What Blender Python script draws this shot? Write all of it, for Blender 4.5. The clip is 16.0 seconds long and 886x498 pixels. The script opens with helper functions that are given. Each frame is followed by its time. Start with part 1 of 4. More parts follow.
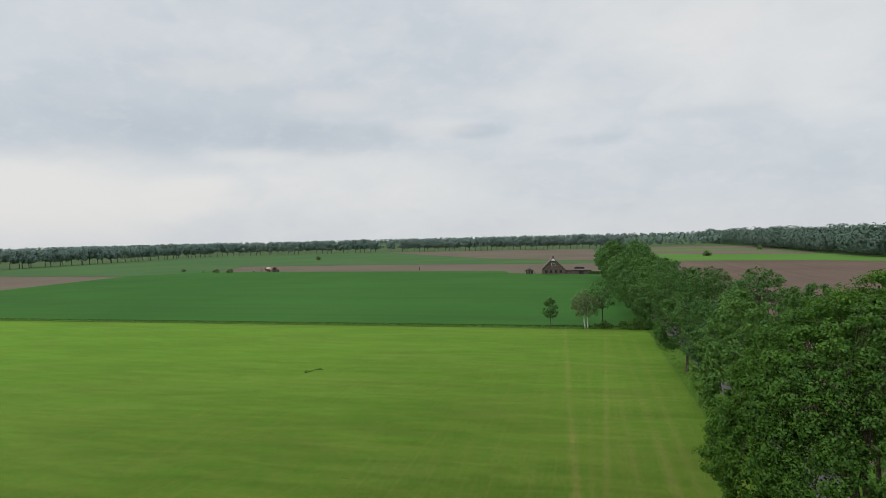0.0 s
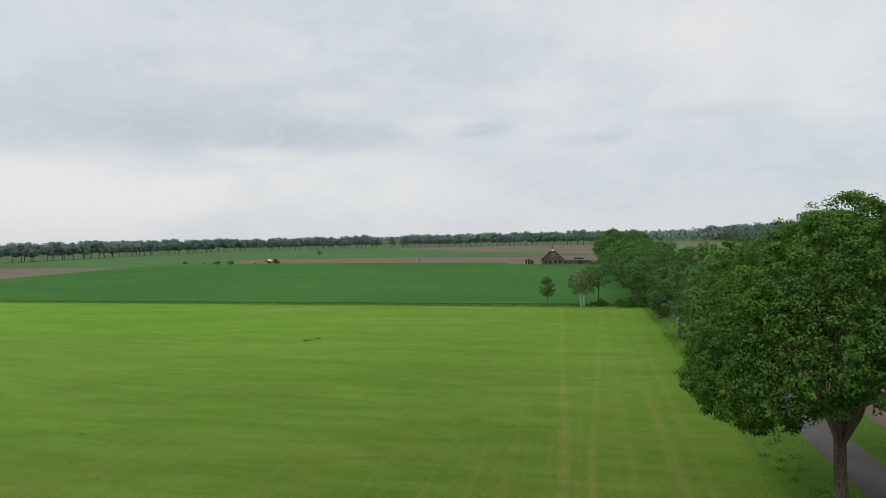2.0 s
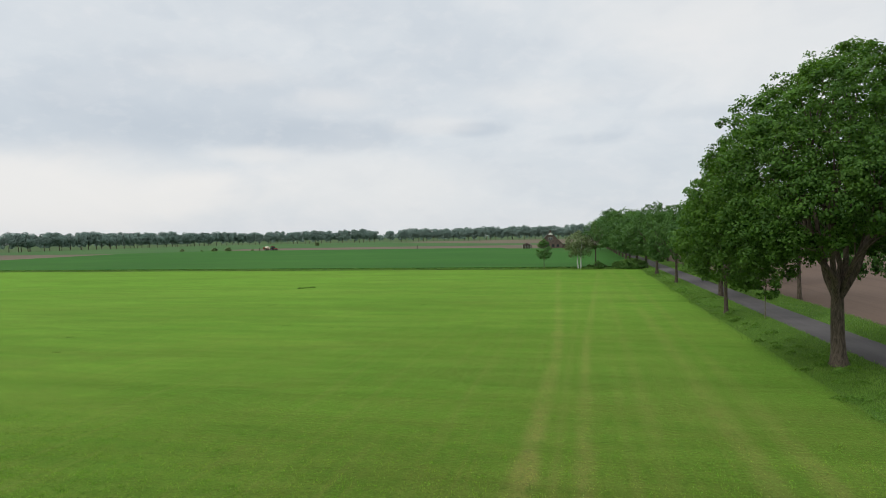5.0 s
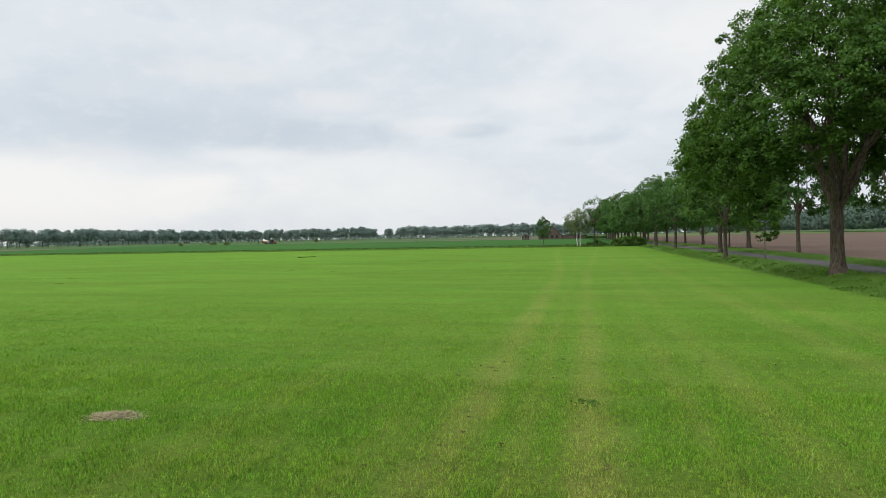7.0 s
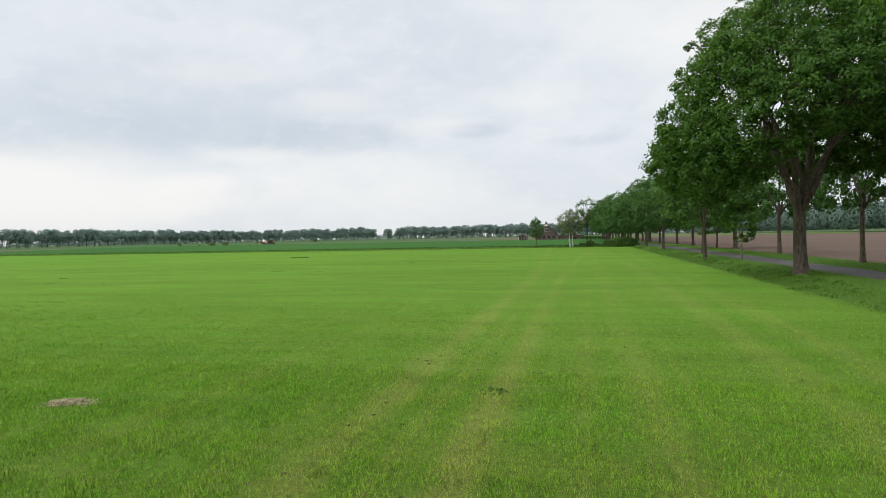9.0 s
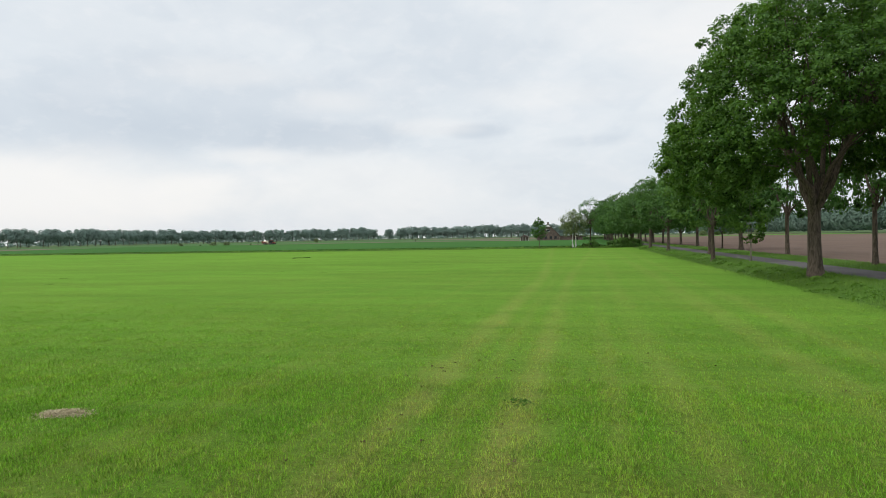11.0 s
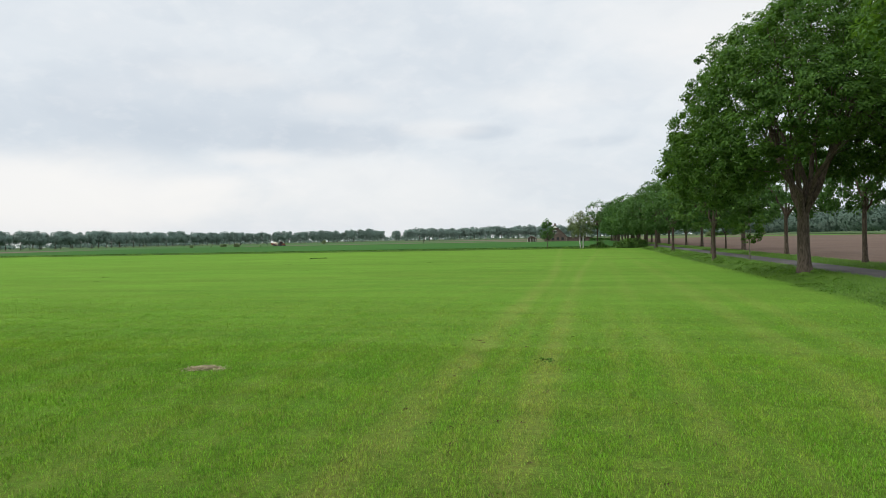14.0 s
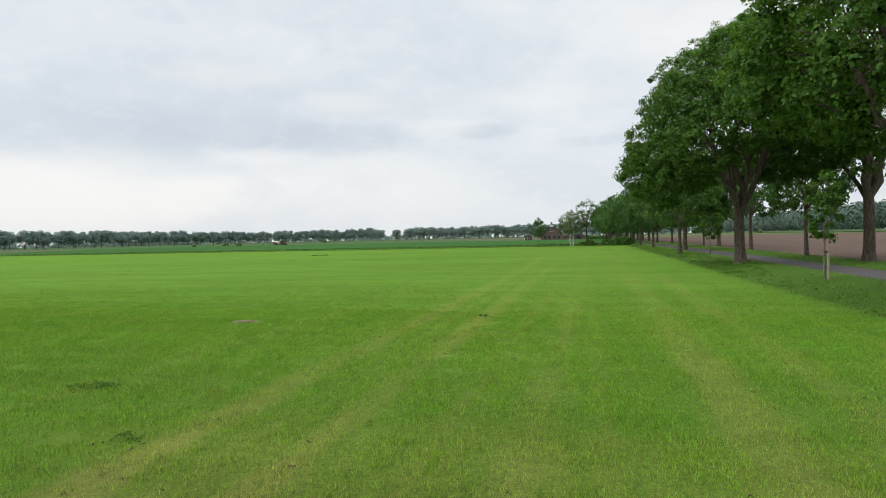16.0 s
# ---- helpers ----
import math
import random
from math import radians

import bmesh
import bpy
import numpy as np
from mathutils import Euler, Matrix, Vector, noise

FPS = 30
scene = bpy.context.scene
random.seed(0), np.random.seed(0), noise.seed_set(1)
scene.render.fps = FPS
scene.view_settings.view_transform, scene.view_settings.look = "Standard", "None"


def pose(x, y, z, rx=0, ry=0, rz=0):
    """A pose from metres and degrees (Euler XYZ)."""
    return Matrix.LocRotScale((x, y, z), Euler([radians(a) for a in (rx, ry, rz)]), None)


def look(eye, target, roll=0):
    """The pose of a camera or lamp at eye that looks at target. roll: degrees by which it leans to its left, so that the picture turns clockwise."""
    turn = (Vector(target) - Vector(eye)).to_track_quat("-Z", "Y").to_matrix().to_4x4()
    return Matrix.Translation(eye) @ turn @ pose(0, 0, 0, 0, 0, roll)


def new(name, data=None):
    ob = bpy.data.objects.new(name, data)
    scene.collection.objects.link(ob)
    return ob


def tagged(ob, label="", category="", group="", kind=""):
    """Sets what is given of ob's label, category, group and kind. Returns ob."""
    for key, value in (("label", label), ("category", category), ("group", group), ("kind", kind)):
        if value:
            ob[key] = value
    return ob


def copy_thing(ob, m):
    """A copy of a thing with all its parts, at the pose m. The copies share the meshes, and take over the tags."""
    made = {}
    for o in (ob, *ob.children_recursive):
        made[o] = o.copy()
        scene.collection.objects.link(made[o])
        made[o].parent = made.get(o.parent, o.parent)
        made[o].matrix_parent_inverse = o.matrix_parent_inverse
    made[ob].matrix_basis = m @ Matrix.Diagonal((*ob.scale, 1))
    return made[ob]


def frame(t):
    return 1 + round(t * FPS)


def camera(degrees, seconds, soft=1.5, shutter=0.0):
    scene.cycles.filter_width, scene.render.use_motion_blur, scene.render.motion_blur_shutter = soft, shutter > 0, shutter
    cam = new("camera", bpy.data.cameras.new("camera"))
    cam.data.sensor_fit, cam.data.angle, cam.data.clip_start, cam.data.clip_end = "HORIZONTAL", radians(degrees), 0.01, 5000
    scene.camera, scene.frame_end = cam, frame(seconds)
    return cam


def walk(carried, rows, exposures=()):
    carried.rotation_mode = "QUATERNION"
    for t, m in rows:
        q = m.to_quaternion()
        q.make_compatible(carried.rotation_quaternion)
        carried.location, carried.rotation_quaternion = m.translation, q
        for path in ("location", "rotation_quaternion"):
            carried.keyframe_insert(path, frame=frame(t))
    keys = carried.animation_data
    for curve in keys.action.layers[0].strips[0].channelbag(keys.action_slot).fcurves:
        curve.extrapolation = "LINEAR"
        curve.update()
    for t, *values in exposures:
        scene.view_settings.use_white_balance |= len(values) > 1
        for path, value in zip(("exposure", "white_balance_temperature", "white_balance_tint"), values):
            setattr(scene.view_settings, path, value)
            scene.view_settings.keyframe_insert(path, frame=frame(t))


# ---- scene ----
cam = camera(71.5, 16.0, soft=0.8)
PATH = [
    (0, (0.465, 1.693, 16.149), (0.008, 3.64, 16.111), -1.4),
    (0.5, (0.907, 0.788, 15.63), (0.446, 2.734, 15.591), -1.4),
    (1, (1.107, 0.379, 14.654), (0.646, 2.325, 14.613), -1.2),
    (1.5, (1.185, 0.398, 13.711), (0.723, 2.343, 13.668), -1.3),
    (2, (1.219, 0.523, 12.704), (0.758, 2.469, 12.662), -1.3),
    (2.5, (1.183, 0.497, 11.644), (0.724, 2.443, 11.602), -1.0),
    (3, (1.16, 0.45, 10.573), (0.701, 2.396, 10.532), -0.8),
    (3.2, (1.205, 0.516, 10.299), (0.743, 2.461, 10.25), -0.8),
    (5.5, (1.351, 1.013, 4.955), (0.9, 2.961, 4.913), -1.3),
    (6, (1.224, 0.826, 3.814), (0.778, 2.775, 3.771), -1.4),
    (6.5, (1.102, 0.698, 2.696), (0.653, 2.647, 2.656), -1.1),
    (7, (1.169, 0.699, 2.238), (0.717, 2.647, 2.198), -1.2),
    (7.5, (1.303, 0.681, 2.194), (0.849, 2.629, 2.155), -1.2),
    (8, (1.635, 0.401, 2.234), (1.181, 2.348, 2.194), -1.2),
    (8.5, (2.096, 0.061, 2.274), (1.642, 2.009, 2.234), -1.2),
    (9.75, (2.69, 0.13, 2.285), (2.24, 2.078, 2.247), -1.2),
    (10.8, (2.3, 0.54, 2.284), (1.845, 2.488, 2.246), -1.1),
    (11, (2.085, 0.581, 2.284), (1.63, 2.528, 2.246), -1.1),
    (11.5, (1.427, 0.657, 2.284), (0.976, 2.605, 2.247), -1.2),
    (12, (1.134, 0.724, 2.3), (0.679, 2.671, 2.262), -1.2),
    (12.5, (1.074, 0.488, 2.308), (0.615, 2.434, 2.273), -1.2),
    (13, (1.253, -0.15, 2.296), (0.789, 1.795, 2.262), -1.2),
    (13.5, (1.595, -1.114, 2.284), (1.123, 0.829, 2.25), -1.2),
    (14, (2.021, -2.248, 2.249), (1.546, -0.306, 2.216), -1.2),
    (14.5, (2.521, -3.445, 2.197), (2.045, -1.503, 2.165), -1.2),
    (15, (3.074, -4.705, 2.189), (2.596, -2.763, 2.156), -1.3),
    (15.5, (3.604, -5.941, 2.131), (3.126, -3.999, 2.097), -1.3),
    (16, (3.976, -6.725, 2.063), (3.499, -4.783, 2.027), -1.3),
]
walk(cam, [(t, look(eye, target, roll)) for t, eye, target, roll in PATH],
     [(0.0, -0.14), (1.5, -0.09), (3.0, -0.06), (5.5, 0.02), (7.0, 0.12), (8.0, 0.15), (16.0, 0.15)])

# ---- world, sun ----
def nodes_of(tree):
    tree.nodes.clear()

    def add(kind, inputs=(), operation="", clamp=False, blend="", smooth=None, turn=""):
        n = tree.nodes.new(kind)
        if operation:
            n.operation = operation
        if clamp:
            n.use_clamp = True
        if blend:
            n.data_type, n.blend_type = "RGBA", blend
        if smooth is not None:
            n.interpolation_type = "SMOOTHSTEP" if smooth else "LINEAR"
        if turn:
            n.rotation_type = turn
        for k, v in dict(inputs).items():
            if isinstance(v, bpy.types.NodeSocket):
                tree.links.new(v, n.inputs[k])
            else:
                n.inputs[k].default_value = v
        return n
    return add


def math_op(add, op, a, b=0.0, c=0.0, clamp=False):
    return add("ShaderNodeMath", {0: a, 1: b, 2: c}, operation=op, clamp=clamp).outputs[0]


def ramp(add, fac, lo, hi, out_lo=0.0, out_hi=1.0, smooth=True):
    return add("ShaderNodeMapRange", {0: fac, 1: lo, 2: hi, 3: out_lo, 4: out_hi},
               smooth=smooth).outputs[0]


def mixed(add, fac, a, b, blend="MIX"):
    n = add("ShaderNodeMix", {0: fac, 6: a, 7: b}, blend=blend)
    return n.outputs[2]


def noise_of(add, vec, scale, detail=4.0, rough=0.55, distortion=0.0):
    return add("ShaderNodeTexNoise", {"Vector": vec, "Scale": scale, "Detail": detail, "Roughness": rough,
                                      "Distortion": distortion}).outputs["Fac"]


SUN_FROM = Vector((-0.72, -0.34, 0.62)).normalized()
VIEW_YAW = radians(13.2)

world = bpy.data.worlds.new("overcast_sky")
scene.world = world
world.use_nodes = True
add = nodes_of(world.node_tree)
sky = add("ShaderNodeTexSky")
sky.sky_type, sky.sun_disc, sky.dust_density = "NISHITA", False, 3.0
sky.sun_elevation, sky.sun_rotation = math.asin(SUN_FROM.z), math.atan2(SUN_FROM.x, SUN_FROM.y)
coords = add("ShaderNodeTexCoord")
sep = add("ShaderNodeSeparateXYZ", {0: coords.outputs["Generated"]})
dx, dy, dz = sep.outputs
azimuth = math_op(add, "ADD", math_op(add, "ARCTAN2", dx, dy), VIEW_YAW)
height = math_op(add, "ARCSINE", dz)
# clouds are drawn over azimuth and height, a little wider than tall
dome = add("ShaderNodeCombineXYZ", {0: azimuth, 1: math_op(add, "MULTIPLY", height, 1.9), 2: 0.0}).outputs[0]
soft_clouds = noise_of(add, dome, 2.6, 4.0, 0.5, 0.5)
puffs = noise_of(add, dome, 8.5, 5.0, 0.52, 0.35)
fine_clouds = noise_of(add, dome, 24.0, 4.0, 0.55, 0.2)
wobble = noise_of(add, dome, 7.0, 5.0, 0.55, 0.35)


def cloud_bank(az, el, wide, tall, edge=0.6, ragged=1.5):
    """A soft-edged, ragged cloud at an azimuth and height above the horizon, in degrees."""
    a = math_op(add, "DIVIDE", math_op(add, "SUBTRACT", azimuth, radians(az)), radians(wide))
    b = math_op(add, "DIVIDE", math_op(add, "SUBTRACT", height, radians(el)), radians(tall))
    r = math_op(add, "SQRT", math_op(add, "ADD", math_op(add, "MULTIPLY", a, a), math_op(add, "MULTIPLY", b, b)))
    r = math_op(add, "ADD", r, math_op(add, "MULTIPLY", math_op(add, "SUBTRACT", wobble, 0.5), ragged))
    return ramp(add, r, 1.0 + edge, 1.0 - edge)


CLOUD, GREY, BRIGHT = (0.755, 0.795, 0.828, 1), (0.535, 0.6, 0.675, 1), (0.9, 0.885, 0.865, 1)
cloud = mixed(add, ramp(add, soft_clouds, 0.38, 0.62), CLOUD, (0.69, 0.742, 0.79, 1))
cloud = mixed(add, ramp(add, puffs, 0.5, 0.68, 0.0, 0.4), cloud, (0.84, 0.85, 0.865, 1))
cloud = mixed(add, ramp(add, puffs, 0.5, 0.34, 0.0, 0.35), cloud, (0.62, 0.68, 0.745, 1))
for az, el, wide, tall, edge, amount in ((-20, 11.6, 17, 3.8, 0.5, 0.42), (-31, 9.0, 11, 2.4, 0.45, 0.36), (-9.5, 9.3, 6.4, 1.5, 0.35, 0.5), (-18, 9.6, 8.0, 1.7, 0.5, 0.3),
                                         (3.2, 9.7, 2.7, 0.6, 0.5, 0.62), (13.5, 8.4, 3.6, 0.5, 0.6, 0.32), (24, 10.0, 5.5, 0.6, 0.6, 0.25), (14, 22.8, 6.0, 1.3, 0.5, 0.75),
                                         (-14, 20.0, 10, 2.0, 0.7, 0.2), (2, 16, 8, 2.6, 0.7, 0.2), (22, 4.5, 20, 3.0, 0.7, 0.24), (-27, 16.5, 8, 2.0, 0.7, 0.18)):
    cloud = mixed(add, math_op(add, "MULTIPLY", cloud_bank(az, el, wide, tall, edge), amount), cloud, GREY)
for az, el, wide, tall, amount in ((-0.6, 10.1, 3.4, 0.8, 0.35), (-17.5, 7.4, 4.0, 0.7, 0.45), (-34, 3.8, 16, 3.2, 0.85), (-9.5, 12.4, 3.6, 0.9, 0.3),
                                   (-8, 4.6, 12, 2.8, 0.45), (29, 15, 9, 5.0, 0.4), (21, 18.5, 9, 2.4, 0.3), (-19, 14.4, 5.5, 1.0, 0.3), (10, 12.6, 7, 1.1, 0.25)):
    cloud = mixed(add, math_op(add, "MULTIPLY", cloud_bank(az, el, wide, tall, 0.6, 1.2), amount), cloud, BRIGHT)
cloud = mixed(add, ramp(add, fine_clouds, 0.5, 0.7, 0.0, 0.14), cloud, (0.88, 0.88, 0.885, 1))
hazy = ramp(add, height, radians(4.0), radians(-1.0))
cloud = mixed(add, math_op(add, "MULTIPLY", hazy, 0.5), cloud, (0.76, 0.765, 0.78, 1))
thin = mixed(add, 0.93, mixed(add, 1.0, sky.outputs[0], (0.1, 0.1, 0.1, 1), "MULTIPLY"), cloud)
# an overcast sky is brighter overhead than at the horizon
zenith = ramp(add, dz, 0.36, 1.0, 1.0, 1.95)
strong = add("ShaderNodeVectorMath", {0: thin, 1: add("ShaderNodeCombineXYZ", {0: zenith, 1: zenith, 2: zenith}).outputs[0]}, operation="MULTIPLY")
back = add("ShaderNodeBackground", {0: strong.outputs[0], 1: 1.0})
add("ShaderNodeOutputWorld", {0: back.outputs[0]})

sun = new("sun", bpy.data.lights.new("sun", "SUN"))
sun.data.energy, sun.data.angle, sun.data.color = 1.1, radians(28), (1.0, 0.95, 0.87)
sun.matrix_world = look(SUN_FROM * 50, (0, 0, 0))


# ---- materials ----
def material(name):
    m = bpy.data.materials.new(name)
    m.use_nodes = True
    return m, nodes_of(m.node_tree)


def finish(add, colour, rough=0.85, bump=None, bump_strength=0.4, bump_distance=0.02, spec=0.25, metal=0.0):
    ins = {"Base Color": colour, "Roughness": rough, "Specular IOR Level": spec, "Metallic": metal}
    if bump is not None:
        ins["Normal"] = add("ShaderNodeBump", {"Height": bump, "Strength": bump_strength, "Distance": bump_distance}).outputs[0]
    add("ShaderNodeOutputMaterial", {0: add("ShaderNodeBsdfPrincipled", ins).outputs[0]})


def position(add, sx=1.0, sy=1.0, sz=1.0):
    g = add("ShaderNodeNewGeometry")
    return add("ShaderNodeVectorMath", {0: g.outputs["Position"], 1: (sx, sy, sz)}, operation="MULTIPLY").outputs[0]


def plain(name, colour, rough=0.6, scale=6.0, vary=0.25, spec=0.3, metal=0.0, stretch=(1, 1, 1), bump=0.15):
    m, add = material(name)
    p = position(add, *stretch)
    n1, n2 = noise_of(add, p, scale), noise_of(add, p, scale * 7, 6.0, 0.65)
    dark = tuple(c * (1 - vary) for c in colour) + (1,)
    light = tuple(min(1, c * (1 + vary)) for c in colour) + (1,)
    c = mixed(add, ramp(add, n1, 0.3, 0.7), dark, light)
    c = mixed(add, ramp(add, n2, 0.35, 0.75, 0.0, 0.35), c, tuple(v * 0.7 for v in colour) + (1,))
    finish(add, c, rough, n2, bump, 0.01, spec, metal)
    return m


def leaf_material(name, dark, light, fresh, through_light=0.35, patch=0.5, tint=(1.25, 1.2, 0.6, 1)):
    m, add = material(name)
    g = add("ShaderNodeNewGeometry")
    own = add("ShaderNodeObjectInfo").outputs["Random"]
    big = noise_of(add, position(add), patch, 3.0)
    c = mixed(add, g.outputs["Random Per Island"], dark + (1,), light + (1,))
    c = mixed(add, ramp(add, big, 0.45, 0.72, 0.0, 0.6), c, fresh + (1,))
    c = mixed(add, math_op(add, "MULTIPLY", own, 0.35), c, tuple(v * 0.75 for v in light) + (1,))
    shade = add("ShaderNodeBsdfPrincipled", {"Base Color": c, "Roughness": 0.5, "Specular IOR Level": 0.25}).outputs[0]
    glow = add("ShaderNodeBsdfTranslucent", {"Color": mixed(add, 1.0, c, tint, "MULTIPLY")}).outputs[0]
    add("ShaderNodeOutputMaterial", {0: add("ShaderNodeMixShader", {0: through_light, 1: shade, 2: glow}).outputs[0]})
    return m


def bark_material(name, dark, light, scale=5.0):
    m, add = material(name)
    p = position(add, 1, 1, 0.22)
    ridges = noise_of(add, p, scale * 3, 6.0, 0.7, 0.6)
    big = noise_of(add, position(add), 0.9, 3.0)
    c = mixed(add, ramp(add, ridges, 0.35, 0.65), dark + (1,), light + (1,))
    c = mixed(add, ramp(add, big, 0.5, 0.75, 0.0, 0.5), c, (0.09, 0.1, 0.05, 1))
    finish(add, c, 0.9, ridges, 0.9, 0.03)
    return m


def grass_colour(add):
    """Young meadow grass: fine grain, mowing lines across, thin yellowish wheel tracks along."""
    p = position(add)
    sep = add("ShaderNodeSeparateXYZ", {0: p})
    px, py = sep.outputs[0], sep.outputs[1]
    big = noise_of(add, p, 0.035, 3.0)
    mid = noise_of(add, p, 0.5, 5.0, 0.6)
    fine = noise_of(add, p, 7.0, 5.0, 0.7)
    across = noise_of(add, position(add, 0.05, 0.75, 1), 1.0, 5.0, 0.68, 0.5)
    along = noise_of(add, position(add, 0.9, 0.03, 1), 1.0, 4.0, 0.6)
    c = mixed(add, ramp(add, big, 0.3, 0.7), (0.066, 0.15, 0.012, 1), (0.085, 0.168, 0.016, 1))
    c = mixed(add, ramp(add, across, 0.47, 0.66, 0.0, 0.7), c, (0.12, 0.178, 0.026, 1))
    c = mixed(add, ramp(add, across, 0.5, 0.3, 0.0, 0.6), c, (0.045, 0.125, 0.011, 1))
    swath = noise_of(add, position(add, 0.03, 0.2, 1), 1.0, 4.0, 0.6, 0.5)
    c = mixed(add, ramp(add, swath, 0.5, 0.68, 0.0, 0.6), c, (0.14, 0.185, 0.03, 1))
    c = mixed(add, ramp(add, swath, 0.48, 0.32, 0.0, 0.6), c, (0.05, 0.125, 0.012, 1))
    c = mixed(add, ramp(add, noise_of(add, position(add, 0.5, 1, 1), 0.06, 4.0, 0.6), 0.48, 0.66, 0.0, 0.55), c, (0.11, 0.118, 0.03, 1))
    ease = math_op(add, "MAXIMUM", math_op(add, "SUBTRACT", py, 36.0), 0.0)
    track = None
    for x0, drift, width, weight in ((-0.3, -0.045, 0.42, 1.0), (1.2, 0.028, 0.34, 0.9), (0.45, -0.004, 0.25, 0.35), (3.3, 0.0, 0.4, 0.45), (5.6, -0.01, 0.5, 0.7),
                                     (2.4, 0.01, 0.2, 0.35), (-3.2, -0.03, 0.3, 0.25), (7.0, 0.0, 0.45, 0.55)):
        d = math_op(add, "SUBTRACT", px, math_op(add, "MULTIPLY_ADD", ease, drift, x0))
        d = math_op(add, "ADD", math_op(add, "ABSOLUTE", d), math_op(add, "MULTIPLY", math_op(add, "SUBTRACT", mid, 0.5), 0.8))
        t = ramp(add, d, width * 1.25, 0.0, 0.0, weight)
        track = t if track is None else math_op(add, "MAXIMUM", track, t)
    track = math_op(add, "MULTIPLY", track, ramp(add, py, 70.0, 20.0, 0.75, 1.0))
    worn = math_op(add, "MULTIPLY", track, ramp(add, noise_of(add, position(add, 1, 0.3, 1), 0.3, 5.0), 0.32, 0.58, 0.22, 1.0))
    c = mixed(add, worn, c, (0.225, 0.21, 0.06, 1))
    lush = noise_of(add, position(add, 0.5, 0.8, 1), 0.55, 4.0, 0.55)
    c = mixed(add, ramp(add, lush, 0.48, 0.3, 0.0, 0.45), c, (0.045, 0.135, 0.01, 1))
    c = mixed(add, ramp(add, lush, 0.52, 0.7, 0.0, 0.4), c, (0.13, 0.19, 0.03, 1))
    c = mixed(add, ramp(add, along, 0.52, 0.75, 0.0, 0.3), c, (0.12, 0.178, 0.028, 1))
    c = mixed(add, ramp(add, mid, 0.48, 0.75, 0.0, 0.6), c, (0.12, 0.145, 0.028, 1))
    c = mixed(add, ramp(add, fine, 0.55, 0.8, 0.0, 0.45), c, (0.04, 0.095, 0.008, 1))
    tuft = noise_of(add, position(add, 1.5, 0.35, 1), 3.5, 4.0, 0.7)
    c = mixed(add, ramp(add, tuft, 0.48, 0.34, 0.0, 0.6), c, (0.04, 0.1, 0.01, 1))
    c = mixed(add, ramp(add, tuft, 0.53, 0.68, 0.0, 0.5), c, (0.15, 0.205, 0.035, 1))
    grain = noise_of(add, position(add, 1, 0.3, 1), 24.0, 3.0, 0.75)
    c = mixed(add, ramp(add, grain, 0.54, 0.38, 0.0, 0.6), c, (0.042, 0.06, 0.012, 1))
    c = mixed(add, ramp(add, grain, 0.52, 0.66, 0.0, 0.6), c, (0.14, 0.215, 0.028, 1))
    thin = math_op(add, "MULTIPLY", ramp(add, noise_of(add, p, 1.7, 5.0, 0.7), 0.58, 0.72), math_op(add, "MULTIPLY_ADD", worn, 0.9, 0.12))
    c = mixed(add, thin, c, (0.12, 0.095, 0.045, 1))
    rows = noise_of(add, position(add, 2.1, 0.05, 1), 1.0, 3.0, 0.6, 0.2)
    c = mixed(add, ramp(add, rows, 0.5, 0.68, 0.0, 0.35), c, (0.15, 0.17, 0.04, 1))
    brown = noise_of(add, position(add, 0.06, 0.12, 1), 1.0, 5.0, 0.62, 0.5)
    c = mixed(add, ramp(add, brown, 0.52, 0.72, 0.0, 0.4), c, (0.13, 0.135, 0.035, 1))
    # bare dark gaps a hand wide between the tufts
    gaps = noise_of(add, position(add, 1, 0.7, 1), 5.0, 3.0, 0.6)
    c = mixed(add, ramp(add, gaps, 0.4, 0.29, 0.0, 0.7), c, (0.04, 0.055, 0.012, 1))
    return c, fine, worn


def field_material(name, a, b, soil, line_scale, angle=0.0, soil_amount=0.3, tint=None):
    """A far field: drilled rows and broad patches."""
    m, add = material(name)
    p = position(add)
    q = add("ShaderNodeVectorRotate", {"Vector": p, "Angle": angle}, turn="Z_AXIS").outputs[0]
    rows = noise_of(add, add("ShaderNodeVectorMath", {0: q, 1: (0.012, line_scale, 1)}, operation="MULTIPLY").outputs[0], 1.0, 4.0, 0.6)
    big, fine = noise_of(add, p, 0.018, 4.0), noise_of(add, p, 2.5, 6.0, 0.7)
    c = mixed(add, ramp(add, big, 0.3, 0.7), a + (1,), b + (1,))
    c = mixed(add, ramp(add, rows, 0.42, 0.75, 0.0, soil_amount), c, soil + (1,))
    c = mixed(add, ramp(add, fine, 0.5, 0.8, 0.0, 0.35), c, tuple(v * 0.6 for v in a) + (1,))
    finish(add, c, 0.95, fine, 0.5, 0.05, 0.03)
    return m


def wind_streaks(add):
    """Long faint bands across the meadow, where the grass leans and stands differently."""
    broad = ramp(add, noise_of(add, position(add, 0.035, 0.15, 1), 1.0, 4.0, 0.6, 0.6), 0.34, 0.66, 0.94, 1.07)
    thin = ramp(add, noise_of(add, position(add, 0.13, 0.62, 1), 1.0, 5.0, 0.65, 0.8), 0.36, 0.68, 0.94, 1.1)
    return math_op(add, "MULTIPLY", broad, thin)


def scaled(add, colour, k):
    return add("ShaderNodeVectorMath", {0: colour, "Scale": k}, operation="SCALE").outputs[0]


